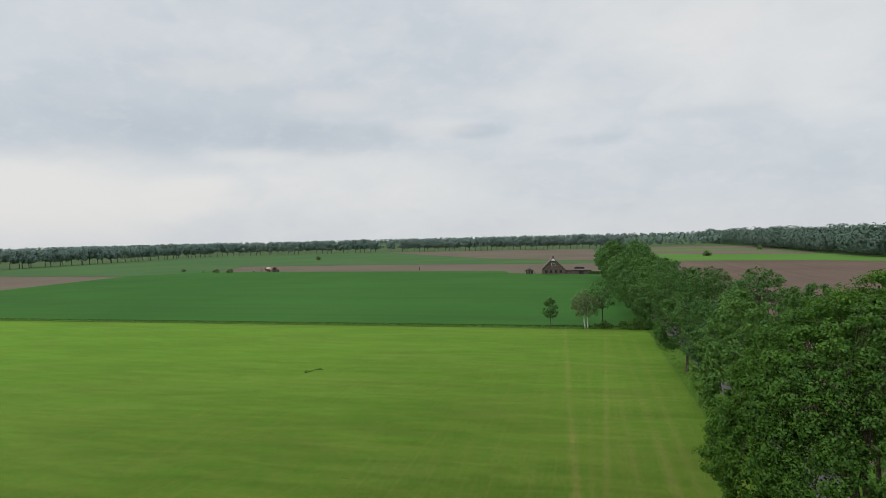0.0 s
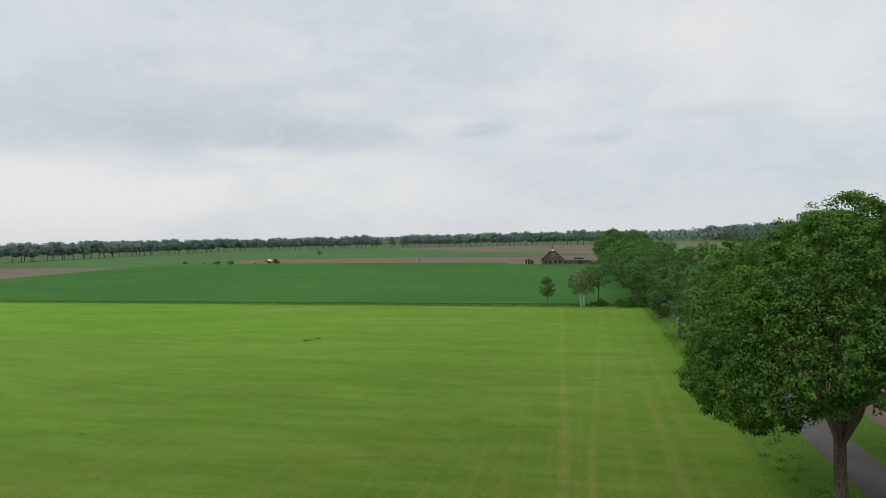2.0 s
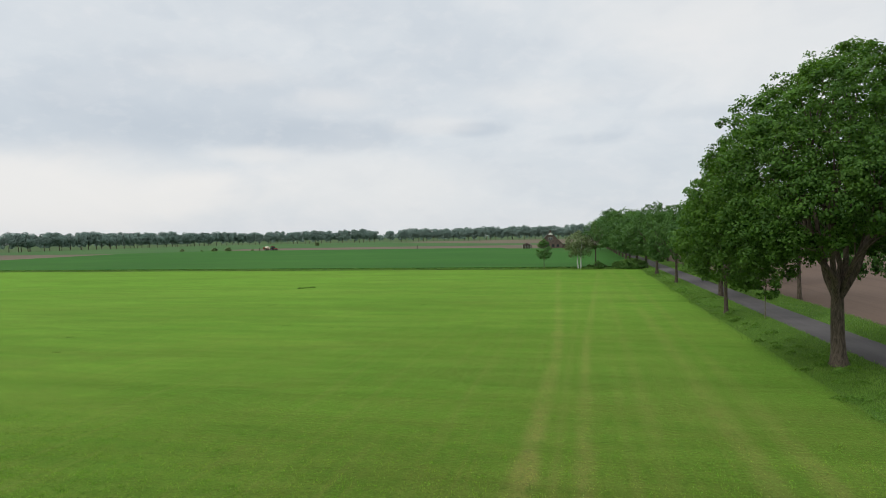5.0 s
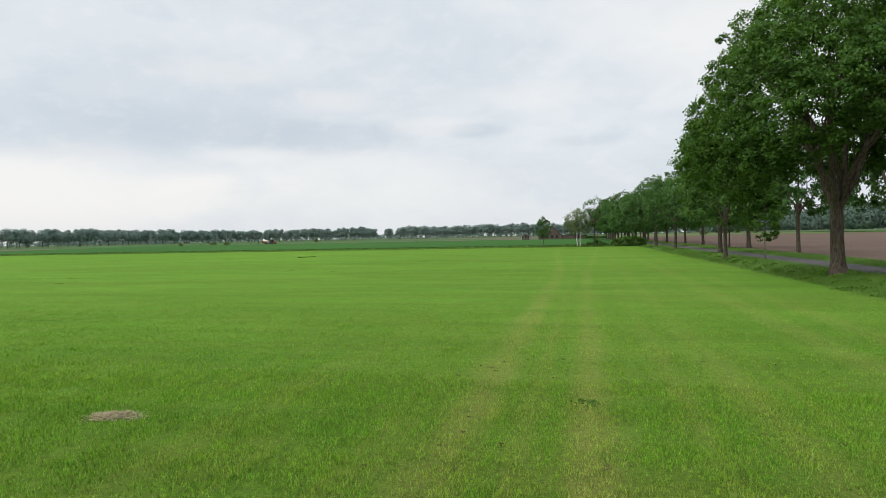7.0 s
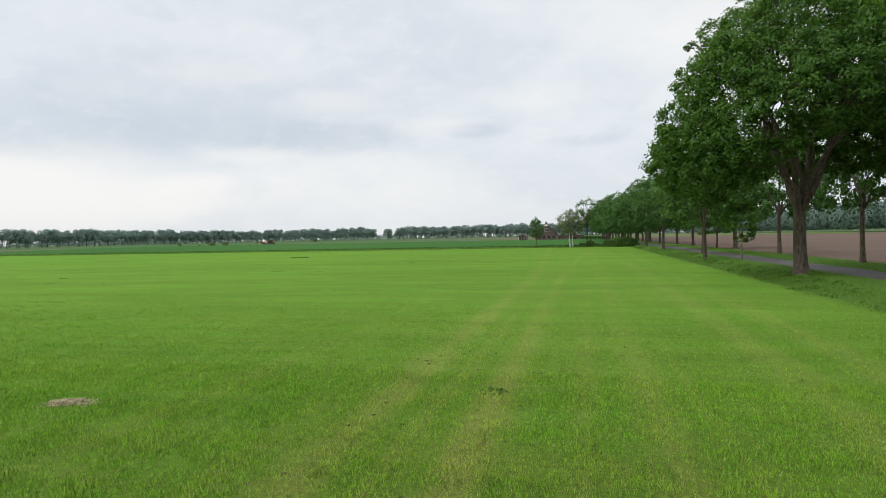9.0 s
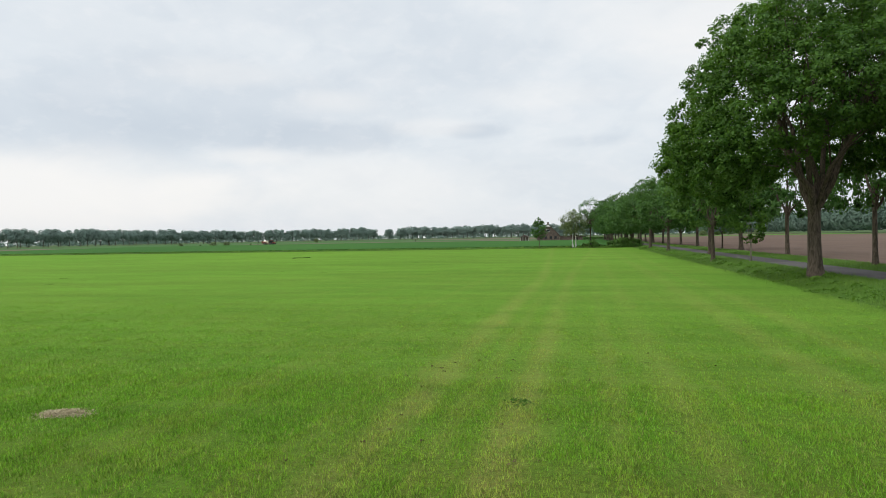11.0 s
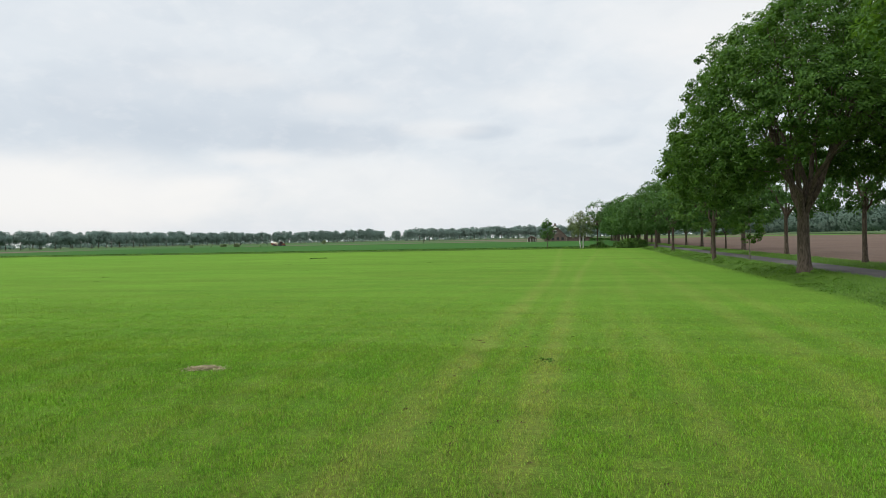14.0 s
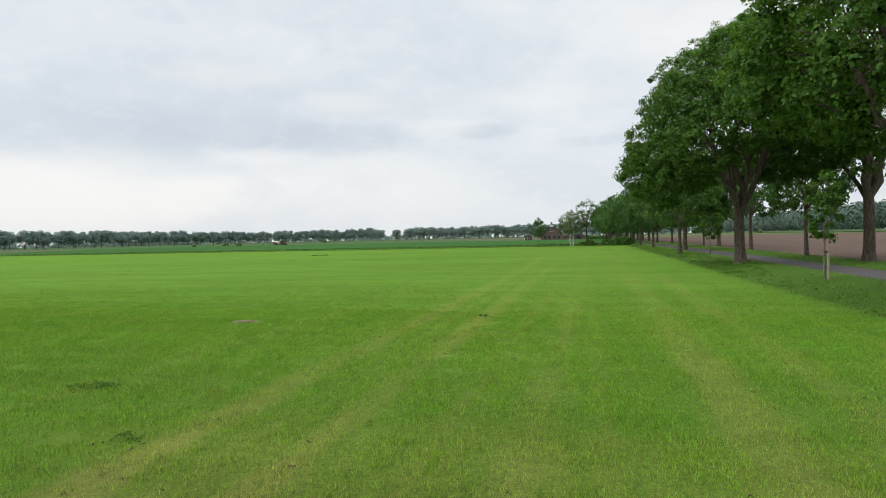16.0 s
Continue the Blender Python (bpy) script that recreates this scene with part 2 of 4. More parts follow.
m_meadow, add = material("meadow_grass")
colour, fine, worn = grass_colour(add)
streak = wind_streaks(add)
colour = mixed(add, math_op(add, "MULTIPLY", worn, 0.15), colour, (0.22, 0.205, 0.075, 1))
colour = mixed(add, 1.0, colour, (0.76, 0.57, 0.72, 1), "MULTIPLY")
# dry thatch and small gaps between the stalks
stalk = noise_of(add, position(add, 1, 0.6, 1), 55.0, 3.0, 0.7)
colour = mixed(add, ramp(add, stalk, 0.5, 0.36, 0.0, 0.5), colour, (0.045, 0.044, 0.014, 1))
colour = mixed(add, ramp(add, stalk, 0.52, 0.68, 0.0, 0.45), colour, (0.115, 0.19, 0.03, 1))
add("ShaderNodeOutputMaterial", {0: add("ShaderNodeBsdfPrincipled", {
    "Base Color": scaled(add, colour, streak), "Roughness": 0.95, "Specular IOR Level": 0.02, "Sheen Weight": math_op(add, "MULTIPLY", streak, 0.74), "Sheen Roughness": 0.4, "Sheen Tint": (0.28, 0.66, 0.075, 1),
    "Normal": add("ShaderNodeBump", {"Height": fine, "Strength": 0.5, "Distance": 0.04}).outputs[0]}).outputs[0]})
m_blade, add = material("grass_blade")
colour, fine, worn = grass_colour(add)
blade_random = add("ShaderNodeNewGeometry").outputs["Random Per Island"]
colour = mixed(add, 1.0, scaled(add, colour, wind_streaks(add)), (1.92, 2.25, 0.95, 1), "MULTIPLY")
olive = noise_of(add, position(add, 0.8, 0.6, 1), 0.9, 5.0, 0.62, 0.4)
colour = mixed(add, ramp(add, olive, 0.52, 0.72, 0.0, 0.4), colour, (0.28, 0.285, 0.055, 1))
colour = mixed(add, ramp(add, olive, 0.46, 0.32, 0.0, 0.5), colour, (0.1, 0.26, 0.018, 1))
colour = mixed(add, math_op(add, "MULTIPLY", worn, 0.42), colour, (0.37, 0.36, 0.11, 1))
colour = mixed(add, ramp(add, blade_random, 0.0, 0.35, 0.5, 0.0, False), colour, (0.075, 0.15, 0.014, 1))
colour = mixed(add, ramp(add, blade_random, 0.6, 0.9, 0.0, 0.3), colour, (0.2, 0.34, 0.04, 1))
colour = mixed(add, ramp(add, blade_random, 0.86, 0.95, 0.0, 0.6), colour, (0.34, 0.29, 0.11, 1))
sh = add("ShaderNodeBsdfPrincipled", {"Base Color": colour, "Roughness": 0.7, "Specular IOR Level": 0.1, "Sheen Weight": 0.8, "Sheen Roughness": 0.4,
                                      "Sheen Tint": (0.28, 0.66, 0.075, 1)}).outputs[0]
tl = add("ShaderNodeBsdfTranslucent", {"Color": colour}).outputs[0]
add("ShaderNodeOutputMaterial", {0: add("ShaderNodeMixShader", {0: 0.2, 1: sh, 2: tl}).outputs[0]})

m_verge = field_material("verge_grass", (0.064, 0.138, 0.019), (0.09, 0.172, 0.024), (0.12, 0.155, 0.04), 0.8, 0.0, 0.3)
m_land = field_material("far_land", (0.065, 0.11, 0.045), (0.08, 0.12, 0.05), (0.1, 0.11, 0.06), 0.05, 0.3)
m_crop = field_material("dark_crop", (0.037, 0.115, 0.023), (0.05, 0.14, 0.027), (0.04, 0.082, 0.025), 0.35, 0.04, 0.55)
m_crop2 = field_material("far_crop", (0.06, 0.125, 0.045), (0.075, 0.145, 0.05), (0.07, 0.11, 0.045), 0.08, 0.1, 0.35)
m_bright = field_material("bright_crop", (0.085, 0.19, 0.035), (0.1, 0.205, 0.04), (0.09, 0.165, 0.04), 0.08, 0.6, 0.35)
m_soil = field_material("tilled_soil", (0.122, 0.086, 0.067), (0.15, 0.108, 0.084), (0.092, 0.064, 0.05), 0.55, 1.57, 0.5)
m_soil2 = field_material("dry_soil", (0.135, 0.108, 0.082), (0.16, 0.128, 0.098), (0.12, 0.12, 0.07), 0.12, 0.1, 0.4)
m_asphalt, add = material("asphalt")
p = position(add)
n1, n2, n3 = noise_of(add, p, 0.35, 4.0), noise_of(add, p, 60, 4.0, 0.7), noise_of(add, position(add, 1.6, 0.05, 1), 1.0, 4.0)
colour = mixed(add, ramp(add, n1, 0.3, 0.7), (0.075, 0.067, 0.066, 1), (0.105, 0.094, 0.092, 1))
colour = mixed(add, ramp(add, n3, 0.5, 0.75, 0.0, 0.5), colour, (0.13, 0.122, 0.118, 1))
finish(add, mixed(add, ramp(add, n2, 0.4, 0.8, 0.0, 0.4), colour, (0.06, 0.06, 0.06, 1)), 0.85, n2, 0.4, 0.005)

m_bark = bark_material("grey_brown_bark", (0.052, 0.041, 0.031), (0.138, 0.108, 0.082))
m_bark_pale = bark_material("pale_bark", (0.11, 0.1, 0.075), (0.23, 0.21, 0.165))
m_birch = bark_material("white_birch_bark", (0.35, 0.34, 0.32), (0.78, 0.77, 0.74), 2.0)
m_leaf = leaf_material("maple_leaf", (0.03, 0.094, 0.018), (0.108, 0.238, 0.033), (0.142, 0.29, 0.038), 0.4)
m_leaf_fresh = leaf_material("fresh_maple_leaf", (0.034, 0.104, 0.019), (0.115, 0.248, 0.034), (0.148, 0.3, 0.039), 0.4)
m_leaf_b = leaf_material("row_leaf", (0.05, 0.135, 0.036), (0.105, 0.23, 0.055), (0.13, 0.265, 0.06), 0.32, 0.25)
m_leaf_lime = leaf_material("lime_leaf", (0.07, 0.165, 0.034), (0.125, 0.26, 0.05), (0.15, 0.29, 0.055), 0.3, 0.35)
# far leaves: distance haze put into the colour as a pale blue-grey
m_leaf_far = leaf_material("hazy_far_leaf", (0.16, 0.24, 0.2), (0.195, 0.28, 0.235), (0.2, 0.285, 0.235), 0.15, 0.05, (1, 1.05, 1, 1))
# wood leaves: bluish haze of the distance mixed into the leaf colour
m_leaf_wood = leaf_material("hazy_wood_leaf", (0.092, 0.152, 0.118), (0.122, 0.186, 0.138), (0.13, 0.2, 0.14), 0.2, 0.05, (1, 1.05, 0.95, 1))
m_leaf_birch = leaf_material("birch_leaf", (0.14, 0.2, 0.085), (0.21, 0.28, 0.12), (0.22, 0.3, 0.12), 0.25)
m_weed = leaf_material("weed_leaf", (0.09, 0.19, 0.028), (0.155, 0.315, 0.045), (0.17, 0.34, 0.048), 0.3, 0.8)
m_clod = plain("dark_soil_clod", (0.12, 0.085, 0.045), 0.95, 8.0)
m_straw, add = material("dry_straw")
r = add("ShaderNodeNewGeometry").outputs["Random Per Island"]
finish(add, mixed(add, r, (0.27, 0.225, 0.125, 1), (0.54, 0.47, 0.29, 1)), 0.8)
m_stake = plain("weathered_stake", (0.4, 0.33, 0.24), 0.8, 4.0, stretch=(6, 6, 1))
m_strap = plain("rubber_strap", (0.02, 0.02, 0.02), 0.6)
m_brick = plain("red_brown_brick", (0.135, 0.1, 0.085), 0.85, 1.5, 0.3, 0.2)
m_tile = plain("roof_tile", (0.12, 0.09, 0.078), 0.8, 1.2, 0.35, 0.25)
m_white = plain("white_paint", (0.75, 0.73, 0.68), 0.5, 2.0, 0.1)
m_dark = plain("dark_wood", (0.04, 0.035, 0.03), 0.7, 3.0)
m_red = plain("red_paint", (0.26, 0.06, 0.04), 0.45, 2.0, 0.15)
m_tank = plain("cream_plastic", (0.7, 0.62, 0.48), 0.4, 2.0, 0.1)
m_tyre = plain("tyre_rubber", (0.025, 0.025, 0.027), 0.8, 5.0)
m_steel = plain("grey_steel", (0.3, 0.3, 0.31), 0.45, 4.0, 0.2, 0.5, 0.6)
m_glass, add = material("window_glass")
finish(add, (0.03, 0.035, 0.04, 1), 0.08, spec=0.6)


# ---- mesh helpers ----
def mesh_np(name, verts, faces, mat, smooth=False):
    """A mesh from arrays: verts (n, 3), faces (m, k) of one size."""
    verts, faces = np.asarray(verts, dtype=np.float32), np.asarray(faces, dtype=np.int32)
    me = bpy.data.meshes.new(name)
    me.vertices.add(len(verts))
    me.vertices.foreach_set("co", verts.ravel())
    k = faces.shape[1]
    me.loops.add(faces.size)
    me.loops.foreach_set("vertex_index", faces.ravel())
    me.polygons.add(len(faces))
    me.polygons.foreach_set("loop_start", np.arange(len(faces), dtype=np.int32) * k)
    me.polygons.foreach_set("use_smooth", np.full(len(faces), smooth))
    me.update(calc_edges=True)
    me.materials.append(mat)
    return me


def part_mesh(name, me, parent, label=""):
    ob = new(name, me)
    ob.parent = parent
    return tagged(ob, label)


def part(name, bm, mat, parent, label=""):
    me = bpy.data.meshes.new(name)
    bm.to_mesh(me)
    bm.free()
    me.materials.append(mat)
    return part_mesh(name, me, parent, label)


def box(x0, y0, z0, x1, y1, z1, bevel=0.0):
    bm = bmesh.new()
    bmesh.ops.create_cube(bm, size=1.0, matrix=Matrix.LocRotScale(((x0 + x1) / 2, (y0 + y1) / 2, (z0 + z1) / 2), None, (x1 - x0, y1 - y0, z1 - z0)))
    if bevel:
        bmesh.ops.bevel(bm, geom=bm.edges[:], offset=bevel, segments=2, affect="EDGES")
    return bm


def prism(outline, y0, y1):
    """A closed outline in x and z, drawn out along y."""
    bm = bmesh.new()
    a = [bm.verts.new((x, y0, z)) for x, z in outline]
    b = [bm.verts.new((x, y1, z)) for x, z in outline]
    bm.faces.new(a)
    bm.faces.new(b[::-1])
    for i in range(len(a)):
        j = (i + 1) % len(a)
        bm.faces.new((a[i], b[i], b[j], a[j]))
    bmesh.ops.recalc_face_normals(bm, faces=bm.faces[:])
    return bm


def wheel(x, y, z, r, w, axis="Y", sides=20):
    bm = bmesh.new()
    turn = Matrix.Rotation(radians(90), 4, "X")
    bmesh.ops.create_cone(bm, cap_ends=True, segments=sides, radius1=r, radius2=r, depth=w, matrix=Matrix.Translation((x, y, z)) @ turn)
    bmesh.ops.bevel(bm, geom=[e for e in bm.edges if e.calc_face_angle(0) > 1], offset=min(w, r) * 0.18, segments=2, affect="EDGES")
    return bm


def tubes(runs, sides=8):
    """Tapered tubes: each run is (points (n, 3), radii (n)). Returns verts and quads."""
    verts, faces, base = [], [], 0
    ring = np.linspace(0, 2 * np.pi, sides, endpoint=False)
    for pts, rad in runs:
        pts = np.asarray(pts, float)
        way = np.gradient(pts, axis=0)
        way /= np.linalg.norm(way, axis=1)[:, None] + 1e-9
        side = np.cross(way, (0.31, 0.95, 0.05))
        side /= np.linalg.norm(side, axis=1)[:, None] + 1e-9
        up = np.cross(side, way)
        n = len(pts)
        v = pts[:, None] + np.asarray(rad)[:, None, None] * (np.cos(ring)[None, :, None] * side[:, None] + np.sin(ring)[None, :, None] * up[:, None])
        verts.append(v.reshape(-1, 3))
        i, j = np.meshgrid(np.arange(n - 1), np.arange(sides), indexing="ij")
        k = (j + 1) % sides
        faces.append(np.stack([base + i * sides + j, base + i * sides + k, base + (i + 1) * sides + k, base + (i + 1) * sides + j], -1).reshape(-1, 4))
        base += n * sides
    return np.concatenate(verts), np.concatenate(faces)


def leaves(rng, centres, normals, size, droop=0.0, long=1.25):
    """Folded four-cornered leaves round the centres."""
    n = len(centres)
    nrm = normals / (np.linalg.norm(normals, axis=1)[:, None] + 1e-9)
    u = np.cross(nrm, rng.normal(size=(n, 3)))
    u[:, 2] -= droop
    u /= np.linalg.norm(u, axis=1)[:, None] + 1e-9
    v = np.cross(nrm, u)
    s = (size * rng.uniform(0.65, 1.25, n))[:, None]
    fold = nrm * s * 0.22
    corners = np.stack([centres - u * s * 0.5 * long, centres - v * s * 0.42 + fold, centres + u * s * 0.5 * long, centres + v * s * 0.42 + fold], 1)
    return corners.reshape(-1, 3), np.arange(4 * n).reshape(-1, 4)


def crown(rng, profile, clumps, per_clump, clump_r, leaf, lean=(0, 0), shell=0.4, ragged=0.2, flat=0.75, hollow=0.0, droop=(), shoots=0.0):
    """Leaf clumps filling an uneven crown whose radius over height is given by profile."""
    zs, rs = np.array(profile).T
    z = np.interp(rng.random(clumps * 4), np.linspace(0, 1, 60),
                  np.interp(np.linspace(0, 1, 60), np.cumsum(np.interp(np.linspace(zs[0], zs[-1], 60), zs, rs)) / np.interp(np.linspace(zs[0], zs[-1], 60), zs, rs).sum(), np.linspace(zs[0], zs[-1], 60)))[:clumps]
    ang = rng.uniform(0, 2 * np.pi, clumps)
    ph = rng.uniform(0, 6, 6)
    lump = 1 + ragged * (np.sin(3 * ang + ph[0] + z * 0.7) * 0.5 + np.sin(5 * ang - z * 1.3 + ph[1]) * 0.35 + np.sin(2 * ang + z * 0.4 + ph[2]) * 0.4)
    r = np.interp(z, zs, rs) * lump * rng.random(clumps) ** shell
    # the inside of the crown, low down near the stem, is bare
    bare = np.clip(1.35 * (1 - (z - zs[0]) / (0.6 * (zs[-1] - zs[0]))), 0, 1) * hollow
    r = np.maximum(r, np.interp(z, zs, rs) * lump * (bare + (1 - bare) * r / (np.interp(z, zs, rs) * lump + 1e-6)))
    rise = (z - zs[0]) / (zs[-1] - zs[0])
    # the skirt hangs low on some sides and is lifted on others
    for side, amount in droop:
        z = z - amount * np.clip(np.cos(ang - side), 0, 1) ** 2 * np.clip(1 - rise * 2.2, 0, 1)
    c = np.stack([r * np.cos(ang) + lean[0] * rise, r * np.sin(ang) + lean[1] * rise, z], -1)
    wide = rng.uniform(0.7, 1.3, clumps)
    # leading shoots stand out of the crown's outline
    lead = np.flatnonzero(rng.random(clumps) < shoots)
    if len(lead):
        away = c[lead] - np.array([0, 0, zs[0] * 0.6 + zs[-1] * 0.4])
        away /= np.linalg.norm(away, axis=1)[:, None] + 1e-9
        edge = np.interp(c[lead][:, 2], zs, rs)
        c[lead, :2] *= (edge / (np.hypot(c[lead, 0], c[lead, 1]) + 0.3))[:, None]
        c[lead] += (away * 0.6 + np.array([0, 0, 0.5])) * rng.uniform(0.05, 0.4, len(lead))[:, None]
        wide[lead] = rng.uniform(0.6, 1.0, len(lead))
    mid = np.array([0, 0, (zs[0] * 0.55 + zs[-1] * 0.45)])
    out = c - mid
    out /= np.linalg.norm(out, axis=1)[:, None] + 1e-9
    k = rng.integers(int(per_clump * 0.6), int(per_clump * 1.4) + 1, clumps)
    idx = np.repeat(np.arange(clumps), k)
    n = len(idx)
    d = rng.normal(size=(n, 3))
    d /= np.linalg.norm(d, axis=1)[:, None]
    d *= (rng.random(n) ** 0.42 * clump_r * wide[idx])[:, None]
    d[:, 2] *= flat
    pos = c[idx] + d
    nrm = out[idx] * 0.35 + d / clump_r * 0.75 + np.array([0, 0, 0.45]) + rng.normal(size=(n, 3)) * 0.5
    soft = d / (np.linalg.norm(d, axis=1)[:, None] + 1e-9) * 0.6 + out[idx] * 0.45 + np.array([0, 0, 0.5]) + rng.normal(size=(n, 3)) * 0.3
    return leaves(rng, pos, nrm, leaf), c, soft


def rounded(me, normals, corners=4):
    """Shade leaves as one soft mass, each with the direction of its clump."""
    normals = normals / (np.linalg.norm(normals, axis=1)[:, None] + 1e-9)
    me.polygons.foreach_set("use_smooth", np.full(len(me.polygons), True))
    me.normals_split_custom_set_from_vertices(np.repeat(normals, corners, axis=0))
    return me


def bent(rng, a, b, n=7, sag=0.1, wiggle=0.05):
    a, b = np.asarray(a, float), np.asarray(b, float)
    t = np.linspace(0, 1, n)[:, None]
    length = np.linalg.norm(b - a)
    p = a + (b - a) * t
    p[:, 2] += np.sin(t[:, 0] * np.pi) * sag * length
    p[1:-1] += rng.normal(size=(n - 2, 3)) * wiggle * length * 0.4
    return p


def tree(name, seed, profile, trunk_r, fork, limbs, clumps, per_clump, clump_r, leaf, bark, foliage, label, group="",
         lean=(0, 0), shell=0.4, ragged=0.2, sides=10, spread=0.62, twigs=5, flat=0.75, hollow=0.8, droop=(), rise=(0.28, 0.66), shoots=0.0):
    """A broad-leaved tree: flared trunk, forked limbs with branches, and an uneven crown of leaf clumps."""
    rng = np.random.default_rng(seed)
    top = profile[-1][0]
    thing = tagged(new(name), label, "tree", group)
    zz = np.array([-0.15, 0.0, 0.15, 0.5, 1.2, fork * 0.6, fork])
    zz = np.append(np.unique(np.clip(zz, -0.15, fork)), fork * np.array([1.15, 1.3, 1.5]))
    rr = trunk_r * (1 + 0.55 * np.exp(-np.maximum(zz, 0) / 0.28)) * (1 - 0.12 * np.minimum(zz / fork, 1)) * np.interp(zz, fork * np.array([1, 1.15, 1.3, 1.5]), (1, 0.9, 0.62, 0.15))
    wob = np.stack([np.sin(zz * 0.9 + seed) * 0.05 * trunk_r * 3, np.cos(zz * 0.7 + seed) * 0.05 * trunk_r * 3, zz], -1)
    wob -= np.array([wob[1, 0], wob[1, 1], 0])
    part_mesh("trunk", mesh_np("trunk", *tubes([(wob, rr)], sides + 4), bark, True), thing)
    head = wob[-4]
    zs, rs = np.array(profile).T
    (v, f), centres, soft = crown(rng, profile, clumps, per_clump, clump_r, leaf, lean, shell, ragged, flat, hollow, droop, shoots)
    for i in range(limbs):
        ang = 2 * np.pi * i / max(1, limbs - 1) + rng.uniform(-0.4, 0.4) + seed
        if i == limbs - 1 or limbs == 1:
            tip = np.array([lean[0] * 0.7, lean[1] * 0.7, zs[0] + (top - zs[0]) * 0.86])
        else:
            h = zs[0] + (top - zs[0]) * rng.uniform(*rise)
            r = np.interp(h, zs, rs) * spread * rng.uniform(0.8, 1.2)
            tip = np.array([np.cos(ang) * r, np.sin(ang) * r, h])
        start = head - np.array([0, 0, rng.uniform(0, 0.12) * fork])
        line = bent(rng, start, tip, 8, rng.uniform(-0.04, 0.1))
        r0 = trunk_r * (0.72 if limbs > 2 else 0.85) * rng.uniform(0.75, 1.0) * min(1.0, (6.5 / limbs) ** 0.75)
        runs = [(line, np.linspace(r0, r0 * 0.16, 8))]
        near = centres[np.argsort(np.linalg.norm(centres - tip, axis=1))[:max(12, clumps // 5)]]
        for k in range(twigs):
            goal = near[rng.integers(len(near))]
            at = rng.integers(2, 7)
            run = bent(rng, line[at], goal, 6, 0.05)
            runs.append((run, np.linspace(r0 * 0.34 * (1 - at / 12), 0.012, 6)))
        part_mesh("limb", mesh_np("limb", *tubes(runs, max(5, sides - 3)), bark, True), thing)
    part_mesh("crown", rounded(mesh_np("crown", v, f, foliage), soft), thing)
    return thing


def stand(thing, x, y, z=0.0, turn=0.0, size=1.0, tall=1.0):
    """Sets a thing on its place."""
    thing.matrix_basis = pose(x, y, z, 0, 0, turn) @ Matrix.Diagonal((size, size, size * tall, 1))
    return thing


def again(thing, x, y, z=0.0, turn=0.0, size=1.0, tall=1.0, label=""):
    return tagged(stand(copy_thing(thing, pose(0, 0, 0)), x, y, z, turn, size, tall), label)


# ---- ground and fields ----
def bank(x, y):
    """Height of the land: the road and its verges lie on a low bank beside the meadow."""
    t = np.clip((x - meadow_edge(y)) / 1.6, 0, 1)
    return 0.2 * t * t * (3 - 2 * t)


def meadow_edge(y):
    return 10.55 - 0.006 * y


def road_middle(y):
    return 15.45 - 0.018 * y


def sheet(name, xs, ys, z, mat, label, category, shape=None, end=None):
    xs, ys = np.asarray(xs, float), np.asarray(ys, float)
    gx, gy = np.meshgrid(xs, ys, indexing="ij")
    if shape is not None:
        gx = shape(gx, gy)
    if end is not None:
        gy = np.where(gy == ys[-1], end(gx), gy)
    gz = bank(gx, gy) + z
    n, m = gx.shape
    i, j = np.meshgrid(np.arange(n - 1), np.arange(m - 1), indexing="ij")
    f = np.stack([i * m + j, (i + 1) * m + j, (i + 1) * m + j + 1, i * m + j + 1], -1).reshape(-1, 4)
    ob = new(name, mesh_np(name, np.stack([gx, gy, gz], -1).reshape(-1, 3), f, mat, True))
    return tagged(ob, label, category, kind="structure")


def field(name, corners, z, mat, label, tall=0.0):
    """A field with the given corners, seen from above, counter-clockwise. tall: how high the crop stands, with its own flanks."""
    bm = bmesh.new()
    f = bm.faces.new([bm.verts.new((x, y, 0.0)) for x, y in corners])
    f.normal_update()
    if f.normal.z < 0:
        f.normal_flip()
    rim = list(f.verts)
    for v in rim:
        v.co.z = float(bank(v.co.x, v.co.y)) + z + tall
    if tall:
        low = [bm.verts.new((v.co.x, v.co.y, v.co.z - tall - 0.05)) for v in rim]
        for i in range(len(rim)):
            j = (i + 1) % len(rim)
            bm.faces.new((low[i], low[j], rim[j], rim[i]))
    bmesh.ops.triangulate(bm, faces=bm.faces[:])
    me = bpy.data.meshes.new(name)
    bm.to_mesh(me)
    bm.free()
    me.materials.append(mat)
    return tagged(new(name, me), label, "field", kind="structure")


sheet("ground", (-3500, -1200, -300, -100, 0, 6, 8, 9, 9.5, 10, 10.4, 10.8, 11.2, 11.6, 12, 12.4, 13, 18, 30, 100, 400, 1200, 3500),
      (-400, -100, 0, 20, 40, 60, 80, 100, 130, 200, 400, 1000, 2000, 3800), -0.06, m_land, "flat open farmland reaching to the horizon", "ground")
def far_edge(x):
    return 108.5 - 0.03 * x


sheet("meadow", (-400, -150, -60, -20, -5, 3, 7), (-120, -40, -10, 0, 10, 20, 40, 60, 80, 100, 108), 0.0, m_meadow,
      "bright yellow-green mown meadow with faint wheel tracks", "field", lambda x, y: np.where(x == 7, meadow_edge(y), x), far_edge)
sheet("verge_field_side", (0, 0.2, 0.45, 0.7, 1), np.linspace(-60, 235, 50), -0.004, m_verge, "rough green grass verge between meadow and road", "verge",
      lambda x, y: meadow_edge(y) + x * (road_middle(y) - 1.2 - meadow_edge(y)))
